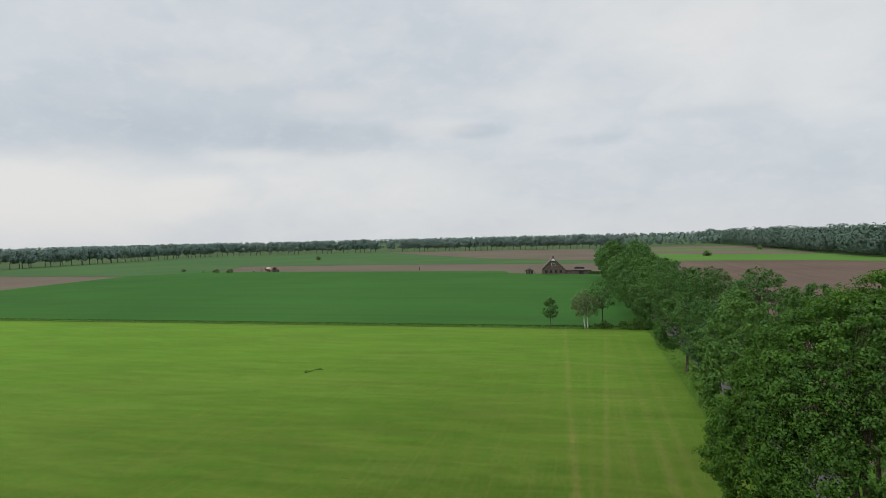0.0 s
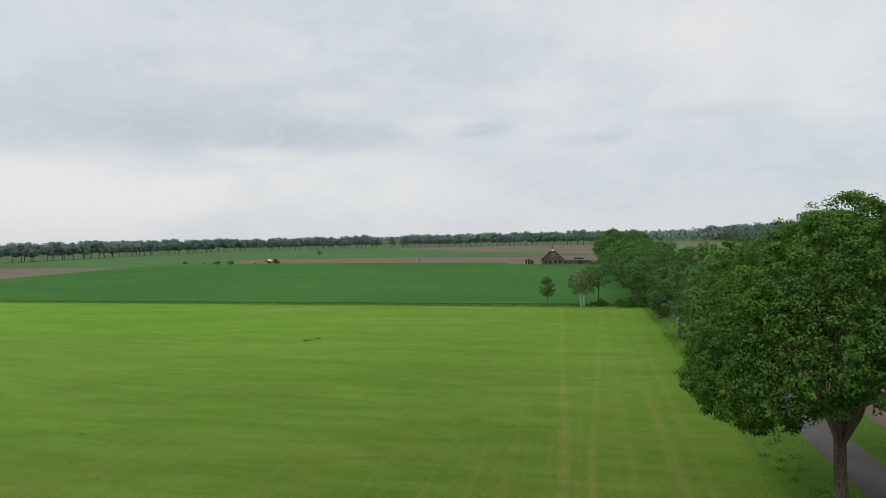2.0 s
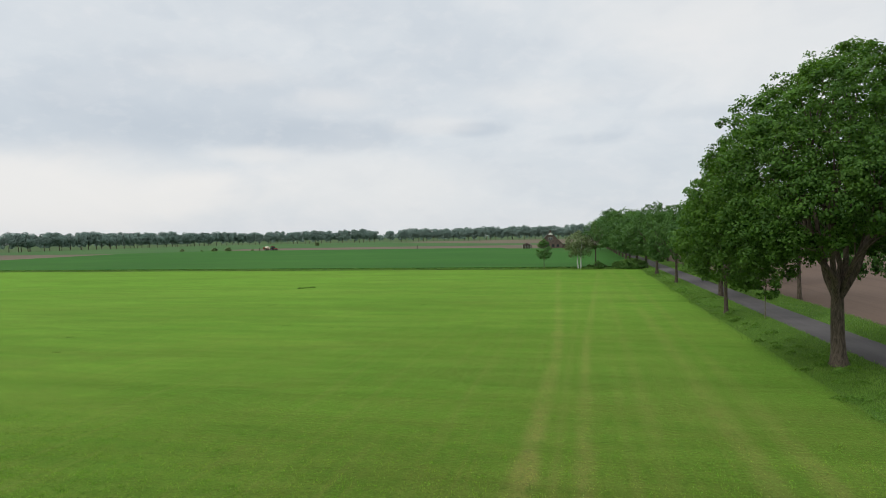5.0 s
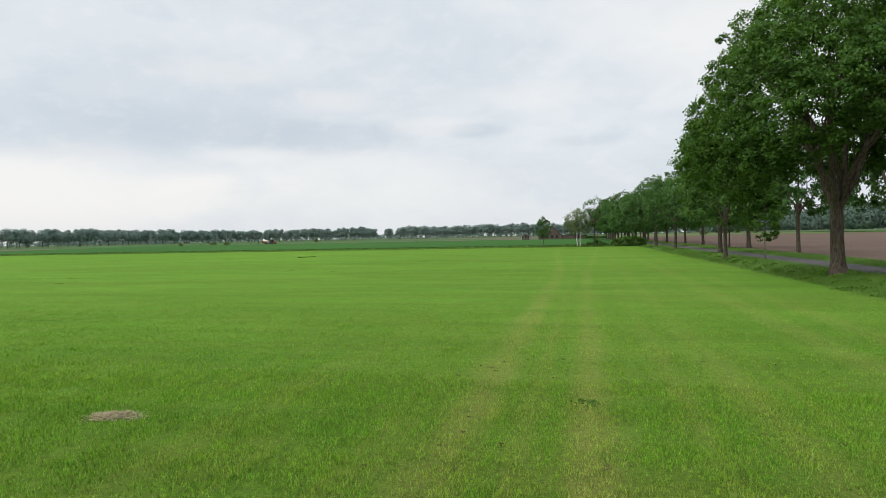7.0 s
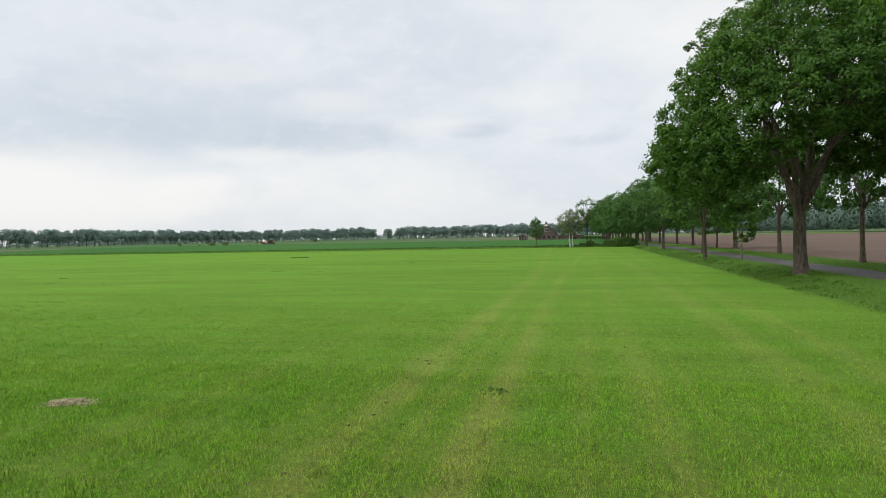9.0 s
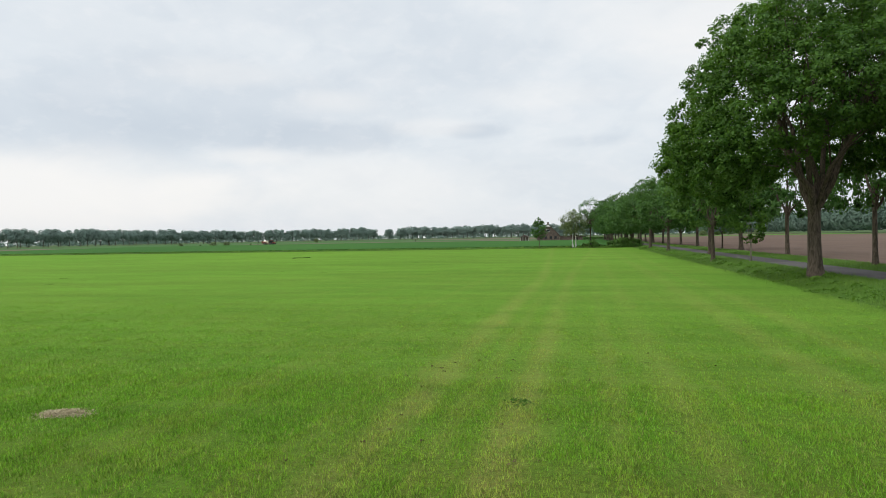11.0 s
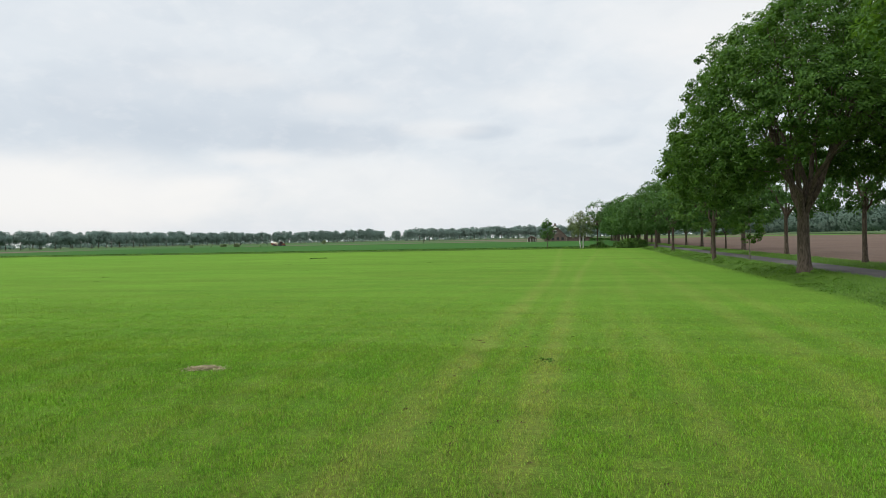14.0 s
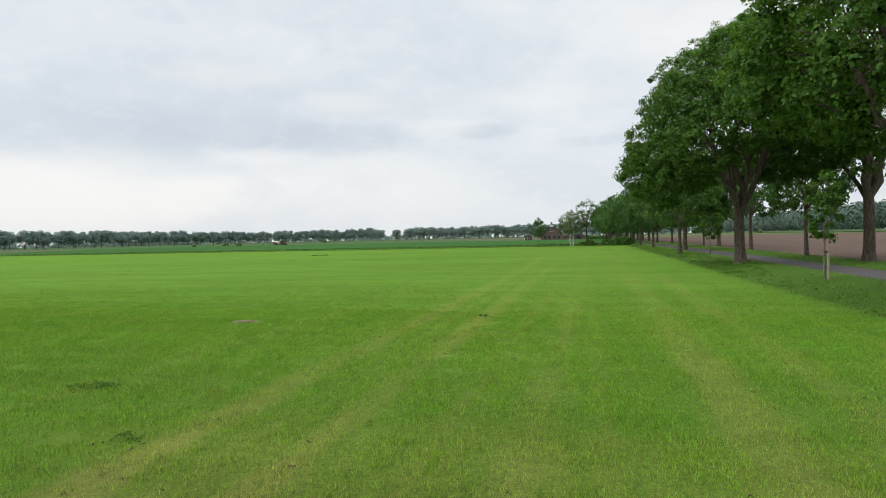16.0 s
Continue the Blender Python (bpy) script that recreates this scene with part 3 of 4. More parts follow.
sheet("road", (-1.25, -0.6, 0.6, 1.25), np.linspace(-60, 320, 60), 0.002, m_asphalt, "narrow grey asphalt country road", "road",
      lambda x, y: road_middle(y) + x)
sheet("verge_soil_side", (1.2, 2.2, 3.5, 4.9), np.linspace(-60, 320, 50), -0.003, m_verge, "grass verge between road and ploughed field", "verge",
      lambda x, y: road_middle(y) + x)
field("ploughed_field", [(20.1, -60), (260, -60), (205, 200), (139, 322), (112, 341), (75, 351), (37, 361), (15, 364), (15.5, 300)], 0.01, m_soil, "bare brown tilled field beside the road")
field("bright_strip", [(15, 365), (37, 362), (75, 352), (112, 342), (139, 323), (151, 361), (144, 432), (96, 446), (48, 472), (14, 482)], 0.02, m_bright, "strip of bright green young crop")
field("tan_strip", [(14, 483), (48, 473), (96, 447), (144, 433), (149, 479), (115, 533), (55, 541), (14, 548)], 0.03, m_soil2, "pale brown tilled strip in front of the wood")
field("yellow_strip", [(14, 549), (55, 542), (115, 534), (149, 481), (151, 505), (116, 575), (62, 590), (14, 595)], 0.035, m_bright, "narrow yellow-green strip beside the wood")
field("far_strip", [(14, 596), (62, 591), (116, 576), (151, 507), (156, 660), (72, 708), (14, 715)], 0.04, m_soil2, "far brown strip before the trees")
field("dark_crop_field", [(-420, 122.5), (11.0, 109.6), (9.5, 245), (-32, 262), (-36, 278), (-108, 288), (-200, 302), (-228, 270), (-214, 186), (-420, 130)],
      0.03, m_crop, "even dark green cereal field behind the meadow", 0.22)
field("left_soil", [(-216, 190), (-229, 271), (-330, 283), (-420, 300), (-420, 130)], 0.02, m_soil2, "bare brown patch among the crops")
field("brown_strip", [(-36, 279), (-32, 263), (9.3, 246), (8.5, 344), (-43, 352), (-115, 363), (-218, 366), (-200, 303), (-108, 289)], 0.02, m_soil2,
      "long strip of dry brown soil behind the cereal field")
field("middle_crop", [(-430, 300), (-330, 284), (-229, 272), (-201, 304), (-220, 368), (-115, 365), (-43, 354), (8.4, 346), (7.6, 376), (-70, 440), (-150, 560), (-240, 690), (-426, 640)], 0.03, m_crop2,
      "green crop in front of the row of trees")
field("far_soil", [(7.5, 378), (6, 680), (-230, 688), (-149, 562), (-69, 442)], 0.035, m_soil2, "brown tilled land before the tree row")


# ---- grass ----
def blades(rng, xy, tall, wide, z=0.0):
    n = len(xy)
    ang = rng.uniform(0, np.pi, n)
    h = tall * rng.uniform(0.5, 1.3, n)
    w = wide * rng.uniform(0.7, 1.3, n)
    base = np.column_stack([xy, np.full(n, z - 0.01)])
    base[:, 2] += bank(xy[:, 0], xy[:, 1])
    side = np.column_stack([np.cos(ang) * w, np.sin(ang) * w, np.zeros(n)])
    tip = base + np.column_stack([rng.normal(0, 0.34, n) * h, rng.normal(0, 0.34, n) * h, h])
    side *= np.where(side[:, :1] < 0, -1, 1)
    v = np.stack([base - side, base + side, tip], 1).reshape(-1, 3)
    return v, np.arange(3 * n).reshape(-1, 3)


def lit_from_above(rng, me):
    """Grass blades share the light that falls on the sward."""
    n = len(me.vertices) // 3
    up = np.column_stack([rng.normal(0, 0.3, n), rng.normal(-0.15, 0.3, n), np.ones(n)])
    up /= np.linalg.norm(up, axis=1)[:, None]
    me.polygons.foreach_set("use_smooth", np.full(len(me.polygons), True))
    me.normals_split_custom_set_from_vertices(np.repeat(up, 3, axis=0))
    return me


def scattered(rng, x0, x1, y0, y1, per_m2):
    n = int((x1 - x0) * (y1 - y0) * per_m2)
    return np.column_stack([rng.uniform(x0, x1, n), rng.uniform(y0, y1, n)])


def waves(x, y, scale, seed, octaves=4):
    """A cheap uneven field of bumps between about -1 and 1, for thick and thin growth."""
    g = np.random.default_rng(seed)
    out = np.zeros(len(x))
    for k in range(octaves):
        for _ in range(4):
            a = g.uniform(0, np.pi)
            f = scale * 1.9 ** k * g.uniform(0.8, 1.25)
            out += np.sin((x * np.cos(a) + y * np.sin(a)) * f + g.uniform(0, 6.28)) * 0.62 ** k
    return out / 3.2


rng = np.random.default_rng(4)
# short grass in a wedge fitted to the camera's view, sparser farther off
n = 900000
far = 3.0 + 66 * rng.random(n)
half = 13.0 + 0.62 * far
x = 2.0 + rng.uniform(-1.0, 1.0, n) * 54.0
y = far - 9.0
soft_side = np.clip((half - np.abs(x - 2.0)) / 5.0, 0, 1)
dense = np.minimum(1.0, (14.0 / far) ** 2) * np.clip((far - 3.0) / 2.0, 0, 1) * np.clip((34 - far) / 20, 0, 1) ** 1.5
keep = (rng.random(n) < 3.4 * dense * soft_side) & (x < meadow_edge(y))
xy, far = np.column_stack([x, y])[keep], far[keep]
near = far < 19.0
reps = np.where(near, 4, 1)
idx = np.repeat(np.arange(len(xy)), reps)
xy = xy[idx] + rng.normal(0, 0.12, (len(idx), 2)) * np.where(near, 1.6, 0.0)[idx][:, None]
far = far[idx]
clump = waves(xy[:, 0], xy[:, 1], 5.5, 3)
worn = sum(np.exp(-((xy[:, 0] - x0 + clump * 0.35) / 0.42) ** 2) for x0 in (-0.3, 1.25, 3.3, 5.6, 7.0))
keep = rng.random(len(xy)) < np.clip(0.85 + 0.4 * clump, 0.3, 1) * (1 - 0.4 * np.clip(worn, 0, 1))
keep &= xy[:, 0] < meadow_edge(xy[:, 1])
xy, far, clump = xy[keep], far[keep], clump[keep]
tuft = np.repeat(np.arange(len(xy)), 5)
spot = xy[tuft] + rng.normal(0, 0.03, (len(tuft), 2)) * (1 + 0.05 * far[tuft])[:, None]
v, f = blades(rng, spot, np.maximum(0.03, (0.054 - 0.0004 * far[tuft]) * (1 + 0.25 * clump[tuft])), 0.0016 + 0.00032 * far[tuft])
tagged(new("meadow_grass", lit_from_above(rng, mesh_np("meadow_grass", v, f, m_blade))),
       "short young meadow grass with thin yellowish patches", "grass", kind="stuff")

# taller grass on the banks of the road
m_verge_blade = leaf_material("verge_blade", (0.085, 0.19, 0.024), (0.16, 0.32, 0.04), (0.185, 0.33, 0.045), 0.2, 0.6)
groups = []
for y0, y1, dens, tall, wide in ((4, 30, 300, 0.12, 0.009), (30, 60, 120, 0.13, 0.016), (60, 108, 45, 0.14, 0.026)):
    for a, b in ((-0.1, 3.6), (5.6, 9.2)):
        xy = scattered(rng, a, b, y0, y1, dens)
        if a < 0:
            xy[:, 0] += meadow_edge(xy[:, 1]) - np.abs(rng.normal(0, 0.28, len(xy))) * (rng.random(len(xy)) < 0.6)
            xy = xy[xy[:, 0] < road_middle(xy[:, 1]) - 1.12 - 0.25 * rng.random(len(xy))]
        else:
            xy[:, 0] += 10.6 - 0.018 * xy[:, 1]
            xy = xy[xy[:, 0] > road_middle(xy[:, 1]) + 1.12 + 0.25 * rng.random(len(xy))]
        groups.append(blades(rng, xy, tall, wide))
# a tall fringe along the far edge of the meadow
xy = scattered(rng, -140, 10, -0.1, 1.5, 34)
xy[:, 1] += far_edge(xy[:, 0])
groups.append(blades(rng, xy, 0.42, 0.05))
verts = np.concatenate([v for v, f in groups])
tagged(new("verge_grass", lit_from_above(rng, mesh_np("verge_grass", verts, np.arange(len(verts)).reshape(-1, 3), m_verge_blade))),
       "long unmown grass on the road verges and field edge", "grass", kind="stuff")


def weed_patch(name, label, spots, leaf, mat, category="weeds"):
    """Low leafy clumps: spots of x, y, radius, height, leaves."""
    vs = []
    for x, y, r, h, n in spots:
        p = rng.normal(size=(n, 3)) * np.array([r * 0.5, r * 0.5, 0])
        d = np.hypot(p[:, 0], p[:, 1]) / r
        p[:, 2] = h * np.clip(1 - d * d, 0.08, 1) * rng.random(n) ** 0.6
        p[:, 0] += x
        p[:, 1] += y
        p[:, 2] += bank(p[:, 0], p[:, 1])
        v, f = leaves(rng, p, rng.normal(size=(n, 3)) * 0.6 + np.array([0, 0, 0.8]), leaf)
        vs.append(v)
    v = np.concatenate(vs)
    return tagged(new(name, mesh_np(name, v, np.arange(len(v)).reshape(-1, 4), mat)), label, category, kind="stuff")


spots = []
for i in range(40):
    y = rng.uniform(24, 62)
    spots.append((meadow_edge(y) + abs(rng.normal(0.7, 0.5)), y, rng.uniform(0.25, 0.55), rng.uniform(0.08, 0.24), 110))
for i in range(12):
    spots.append((12.0 + rng.normal(0, 0.55), 31 + rng.normal(0, 0.6), rng.uniform(0.2, 0.35), rng.uniform(0.12, 0.3), 70))
for i in range(45):
    y = rng.uniform(62, 107)
    spots.append((meadow_edge(y) + abs(rng.normal(0.6, 0.5)), y, rng.uniform(0.3, 0.6), rng.uniform(0.15, 0.35), 70))
for i in range(80):
    y = rng.uniform(6, 26)
    spots.append((meadow_edge(y) + abs(rng.normal(0.5, 0.7)), y, rng.uniform(0.2, 0.45), rng.uniform(0.04, 0.1), 20))
weed_patch("verge_weeds", "nettles and leafy weeds along the ditch side of the verge", spots, 0.08, m_weed)
tufts = [(1.16, 8.9), (-0.85, -1.25), (-3.3, 0.6), (-3.05, 0.75), (-2.9, 0.7)]
clods = [(-1.05, -1.4), (-0.6, -1.4), (-0.65, -1.5), (2.65, 3.55), (1.1, 9.0), (6.9, 9.4)]
for _ in range(110):
    x0 = (-0.3, 1.25, 5.6, 7.0, 3.3)[int(rng.choice(5, p=(0.38, 0.3, 0.14, 0.1, 0.08)))]
    clods.append((x0 + rng.normal(0, 0.4), rng.uniform(-4, 13)))
weed_patch("soil_clods", "bare dark soil clods showing through the thin grass", [(x + rng.normal(0, 0.04), y + rng.normal(0, 0.04), rng.uniform(0.03, 0.06), 0.02, 6) for x, y in clods],
           0.024, m_clod, "soil")
weed_patch("meadow_weeds", "small dark weed tufts scattered in the meadow", [(x, y, 0.2, 0.085, 55) for x, y in tufts], 0.04, m_leaf)
dashes = [(-54.6, 73.9), (-59.3, 60.7), (-27.5, 53.5), (-15.8, 40.3), (-31.9, 34.7), (-13.1, 54.4), (-28.2, 30.0), (-19.7, 41.2)]
weed_patch("weed_dashes", "short dark dashes of weeds lying across the meadow", [(x + k * 0.2, y + 0.06 * k + rng.normal(0, 0.08), 0.12, 0.02, 12) for x, y in dashes for k in range(-1, 2)], 0.05, m_weed)
weed_patch("weed_strip", "wavy strip of dark weeds standing in the meadow", [(-32.9 + s, 72.0 + 0.9 * s + 0.7 * math.sin(s * 4.5) + rng.normal(0, 0.15), 0.2, 0.1, 34) for s in np.linspace(-0.75, 0.75, 10)], 0.08, m_leaf)

# a dry swath of cut grass lying in the meadow
n = 1900
p = rng.normal(size=(n, 2)) * np.array([0.3, 0.15])
p[:, 1] += 0.07 * np.sin(p[:, 0] * 7.0)
d = (p[:, 0] / 0.5) ** 2 + (p[:, 1] / 0.27) ** 2
keep = (d < 4.0) & (rng.random(n) < 1.15 - 0.3 * d)
p, d = p[keep], d[keep]
n = len(p)
ang = rng.uniform(0, np.pi, n)
half = np.column_stack([np.cos(ang), np.sin(ang) * 0.7, rng.normal(0, 0.22, n)]) * rng.uniform(0.05, 0.14, n)[:, None]
thick = np.column_stack([-np.sin(ang), np.cos(ang), rng.normal(0, 0.6, n)]) * 0.004
mid = np.column_stack([p, 0.025 + 0.09 * np.clip(1 - d, 0, 1) * rng.random(n)])
v = np.stack([mid - half - thick, mid + half - thick, mid + half + thick, mid - half + thick], 1).reshape(-1, 3)
hay = tagged(new("hay_clump", mesh_np("hay_clump", v, np.arange(4 * n).reshape(-1, 4), m_straw)), "flattened clump of dry pale hay lying on the meadow", "hay")
stand(hay, -4.8, 7.44, 0, 6, 0.6, 0.8)

# ---- road trees ----
BIG = [(4.9, 3.8), (5.4, 5.3), (6.2, 6.1), (7.2, 6.3), (8.6, 5.8), (10.8, 4.9), (12.3, 3.2), (13.3, 1.4), (13.9, 0.5)]
TALL = [(4.8, 2.8), (6.2, 4.8), (8.2, 5.8), (10.2, 5.9), (12.0, 5.0), (13.6, 3.8), (15.2, 2.4), (16.4, 0.8)]
ROW_A = [(3.0, 2.3), (3.9, 3.9), (5.4, 4.5), (7.2, 4.3), (8.8, 3.4), (10.2, 2.0), (11.0, 0.6)]
ROW_B = [(2.8, 1.9), (3.6, 3.2), (5.0, 3.7), (6.8, 3.5), (8.2, 2.4), (9.2, 0.5)]
SMALL = [(2.5, 1.5), (3.4, 2.8), (5.2, 3.4), (7.4, 3.3), (9.4, 2.4), (11.0, 1.2), (11.6, 0.3)]
ROAD_ROW = "trees along the road"
stand(tree("maple_tree", 3, BIG, 0.285, 2.8, 10, 2500, 60, 0.36, 0.108, m_bark, m_leaf, "large full-leaved maple with a forked grey-brown trunk on the verge",
                      ROAD_ROW, (0.6, 0), 0.38, 0.1, 12, spread=0.66, twigs=11, droop=((math.pi, 1.5), (-1.2, -1.1)), rise=(0.24, 0.7), shoots=0.1), 12.0, 31.0, 0.2, 0)
stand(tree("maple_tree", 8, TALL, 0.29, 3.4, 8, 680, 38, 0.44, 0.14, m_bark, m_leaf, "tall maple with a dark trunk beside the ploughed field",
                    ROAD_ROW, (0, 0), 0.38, 0.12, 10, spread=0.5, twigs=10, rise=(0.3, 0.75), shoots=0.1), 18.6, 31.6, 0.2, 70)
NEAR = [(4.0, 1.8), (5.0, 3.7), (6.5, 4.7), (8.6, 4.7), (10.4, 3.6), (11.8, 1.9), (12.6, 0.6)]
stand(tree("maple_tree", 17, NEAR, 0.26, 3.0, 6, 1150, 62, 0.38, 0.108, m_bark, m_leaf_fresh, "broad maple with fresh green leaves beside the meadow",
           ROAD_ROW, (0, 0), 0.38, 0.14, 10, twigs=8, shoots=0.1), 12.4, 11.0, 0.2, 30)
row_a = tree("oak_tree", 11, ROW_A, 0.21, 3.1, 5, 470, 38, 0.46, 0.18, m_bark, m_leaf_b, "leafy roadside tree with a dark straight trunk", ROAD_ROW, (0.2, 0.1), 0.36, 0.2, 8)
row_b = tree("oak_tree", 12, ROW_B, 0.16, 2.9, 4, 370, 38, 0.42, 0.17, m_bark, m_leaf_b, "slender leafy roadside tree on the verge", ROAD_ROW, (-0.2, 0.2), 0.36, 0.22, 8)
small_row = tree("lime_tree", 15, SMALL, 0.13, 2.6, 4, 330, 44, 0.42, 0.165, m_bark, m_leaf_lime, "slim dark-barked tree with hanging lower leaves on the verge", ROAD_ROW, (0, 0), 0.4, 0.22, 7)
far_a = tree("oak_tree", 21, [(z * 0.98, r) for z, r in ROW_A], 0.25, 2.8, 4, 150, 36, 0.85, 0.33, m_bark, m_leaf_b, "leafy roadside tree in the far part of the row", ROAD_ROW, (0, 0), 0.36, 0.22, 6, twigs=3)
far_b = tree("oak_tree", 22, [(z * 0.95, r * 0.98) for z, r in ROW_A], 0.22, 2.5, 4, 140, 34, 0.85, 0.34, m_bark, m_leaf_b, "rounded roadside tree in the far part of the row", ROAD_ROW, (0.3, 0), 0.36, 0.25, 6, twigs=3)
stand(small_row, 11.1, 49.0, 0.2, 0, 1.0)
stand(row_a, 13.2, 61.5, 0.2, 40, 0.92)
stand(row_b, 11.3, 76.2, 0.2, 0, 0.97)
again(row_b, 18.8, 58.5, 0.2, 200, 1.0, 1.22)
again(row_a, 19.2, 76.5, 0.2, 100, 1.06)
again(row_b, 18.3, 40.8, 0.2, 150, 0.85, 1.45)
again(row_a, 11.0, 93.5, 0.2, 250, 0.92)
again(row_a, 18.0, 97.5, 0.2, 80, 0.97)
again(small_row, 18.3, 82.0, 0.2, 120, 0.75)
stand(far_a, 11.0, 109.5, 0.2, 0, 0.85)
stand(far_b, 18.3, 116.0, 0.2, 30, 0.9)
for i, y in enumerate(np.arange(120, 226, 10.5)):
    again((far_a, far_b)[i % 2], 11.4 - 0.012 * y + rng.normal(0, 0.25), y + rng.normal(0, 1.2), 0.2, rng.uniform(0, 360), rng.uniform(0.86, 0.98) if y < 195 else 1.22, rng.uniform(0.95, 1.05))
for i, y in enumerate(np.arange(130, 232, 11.0)):
    again((far_b, far_a)[i % 2], 18.6 - 0.012 * y + rng.normal(0, 0.25), y + rng.normal(0, 1.2), 0.2, rng.uniform(0, 360), rng.uniform(0.86, 0.98) if y < 195 else 1.2, rng.uniform(0.95, 1.05))

# saplings, one tied to a stake
stand(tree("sapling", 31, [(1.5, 0.2), (2.0, 0.55), (2.7, 0.72), (3.4, 0.5), (3.9, 0.12)], 0.035, 1.6, 2, 44, 30, 0.2, 0.11, m_bark_pale, m_leaf,
                     "young sapling with a small round crown on the verge", "saplings on the verge", shell=0.45, sides=5), 12.1, 18.3, 0.2, 0)
stand(tree("sapling", 33, [(1.3, 0.2), (1.8, 0.8), (3.0, 1.15), (4.2, 0.8), (5.2, 0.15)], 0.045, 1.4, 2, 48, 34, 0.3, 0.16, m_bark_pale, m_leaf,
           "thin young tree with a sparse crown on the verge", "saplings on the verge", shell=0.5, sides=5), 13.0, 46.3, 0.2, 50)
stake = tagged(new("tree_stake"), "pale wooden stake holding a young sapling", "stake")
part("post", box(-0.032, -0.032, -0.1, 0.032, 0.032, 1.2, 0.008), m_stake, stake)
part("tie", box(-0.13, -0.02, 1.02, 0.05, 0.02, 1.07, 0.005), m_strap, stake, "black rubber tie")
stand(stake, 12.22, 18.25, 0.2, 20)

# trees on the far edge of the meadow
stand(tree("young_tree", 41, [(1.6, 0.4), (2.3, 1.0), (3.4, 1.25), (4.4, 0.9), (5.3, 0.25)], 0.06, 1.7, 3, 60, 26, 0.36, 0.2, m_bark, m_leaf_b,
           "lone young tree with a narrow crown at the meadow's end", shell=0.45, ragged=0.35, sides=5), -6.0, 109.3, 0.0)
stand(tree("ash_tree", 43, [(3.6, 0.8), (4.5, 2.0), (6.0, 2.6), (7.3, 2.1), (8.4, 0.8)], 0.12, 3.4, 6, 85, 24, 0.46, 0.2, m_bark, m_leaf_b,
                 "open-crowned tree on a slim dark trunk at the meadow's end", shell=0.3, ragged=0.3, sides=6), 2.7, 109.3, 0.0)
# birch with two white stems
birch = tagged(new("birch_tree"), "birch with two white stems and drooping thin foliage", "tree")
for bx, lean in ((-0.18, -0.35), (0.2, 0.3)):
    line = bent(rng, (bx, 0, -0.1), (bx + lean, 0.1, 5.4), 9, 0.0, 0.02)
    part_mesh("stem", mesh_np("stem", *tubes([(line, np.linspace(0.12, 0.04, 9))], 8), m_birch, True), birch, "white birch stem")
    runs = [(bent(rng, line[rng.integers(4, 9)], (bx + lean + rng.normal(0, 1.2), rng.normal(0, 1.0), rng.uniform(4, 6.4)), 6, 0.1), np.linspace(0.035, 0.008, 6)) for _ in range(9)]
    part_mesh("limb", mesh_np("limb", *tubes(runs, 5), m_bark, True), birch)
(v, f), c, soft = crown(rng, [(2.3, 1.5), (3.0, 2.1), (4.4, 2.2), (5.6, 1.6), (6.5, 0.5)], 150, 26, 0.4, 0.18, (-0.3, 0), 0.4, 0.3, 1.2)
part_mesh("crown", rounded(mesh_np("crown", v, f, m_leaf_birch), soft), birch, "sparse grey-green birch foliage")
stand(birch, 0.0, 109.2, 0.0)


def shrub(seed, r, h, label, foliage):
    g = np.random.default_rng(seed)
    thing = tagged(new("shrub"), label, "shrub", "shrubs at the field edge")
    runs = [(bent(g, (g.normal(0, 0.1), g.normal(0, 0.1), -0.05), (g.normal(0, r * 0.5), g.normal(0, r * 0.5), h * 0.7), 5), np.linspace(0.035, 0.01, 5)) for _ in range(7)]
    part_mesh("stems", mesh_np("stems", *tubes(runs, 5), m_bark, True), thing)
    (v, f), c, soft = crown(g, [(0.05, r * 0.8), (h * 0.35, r), (h * 0.75, r * 0.75), (h, r * 0.25)], 46, 60, r * 0.32, 0.13, shell=0.4, ragged=0.3)
    part_mesh("foliage", rounded(mesh_np("foliage", v, f, foliage), soft), thing)
    return thing


low = stand(shrub(5, 1.0, 1.3, "low dense green shrub at the meadow's end", m_leaf_lime), 3.1, 109.4)
again(low, 1.7, 109.6, 0, 70, 0.6)
again(low, 4.3, 109.8, 0, 20, 0.5)
again(low, 6.2, 109.6, 0, 130, 0.95)
again(low, 7.5, 109.0, 0, 210, 1.2)
again(low, 8.8, 109.4, 0, 300, 1.3)
again(low, 10.0, 108.6, 0.1, 40, 1.1)
again(low, -2.6, 109.6, 0, 10, 0.35)
again(low, -7.2, 109.6, 0, 10, 0.3)
for x, y, s in ((-193, 294, 1.5), (-183.5, 292, 1.6), (-226, 312, 1.1), (-171.4, 295, 0.7), (-205, 300, 0.6), (-187, 296, 0.8)):
    if x == -193:
        bush = stand(shrub(6, 1.0, 1.3, "low field shrub beside the brown strip", m_leaf_birch), x, y, 0, 20, s)
    else:
        again(bush, x, y, 0, x * 7, s, 1.0)
for x, y, s in ((-215, 471, 2.3), (75, 424, 2.6), (136, 545, 2.6)):
    again(bush, x, y, 0, x * 7, s * 0.85, 1.2, "lone bush standing in the fields")

# ---- the long tree rows and woods ----
FAR_ROW = "trees in the long far row"


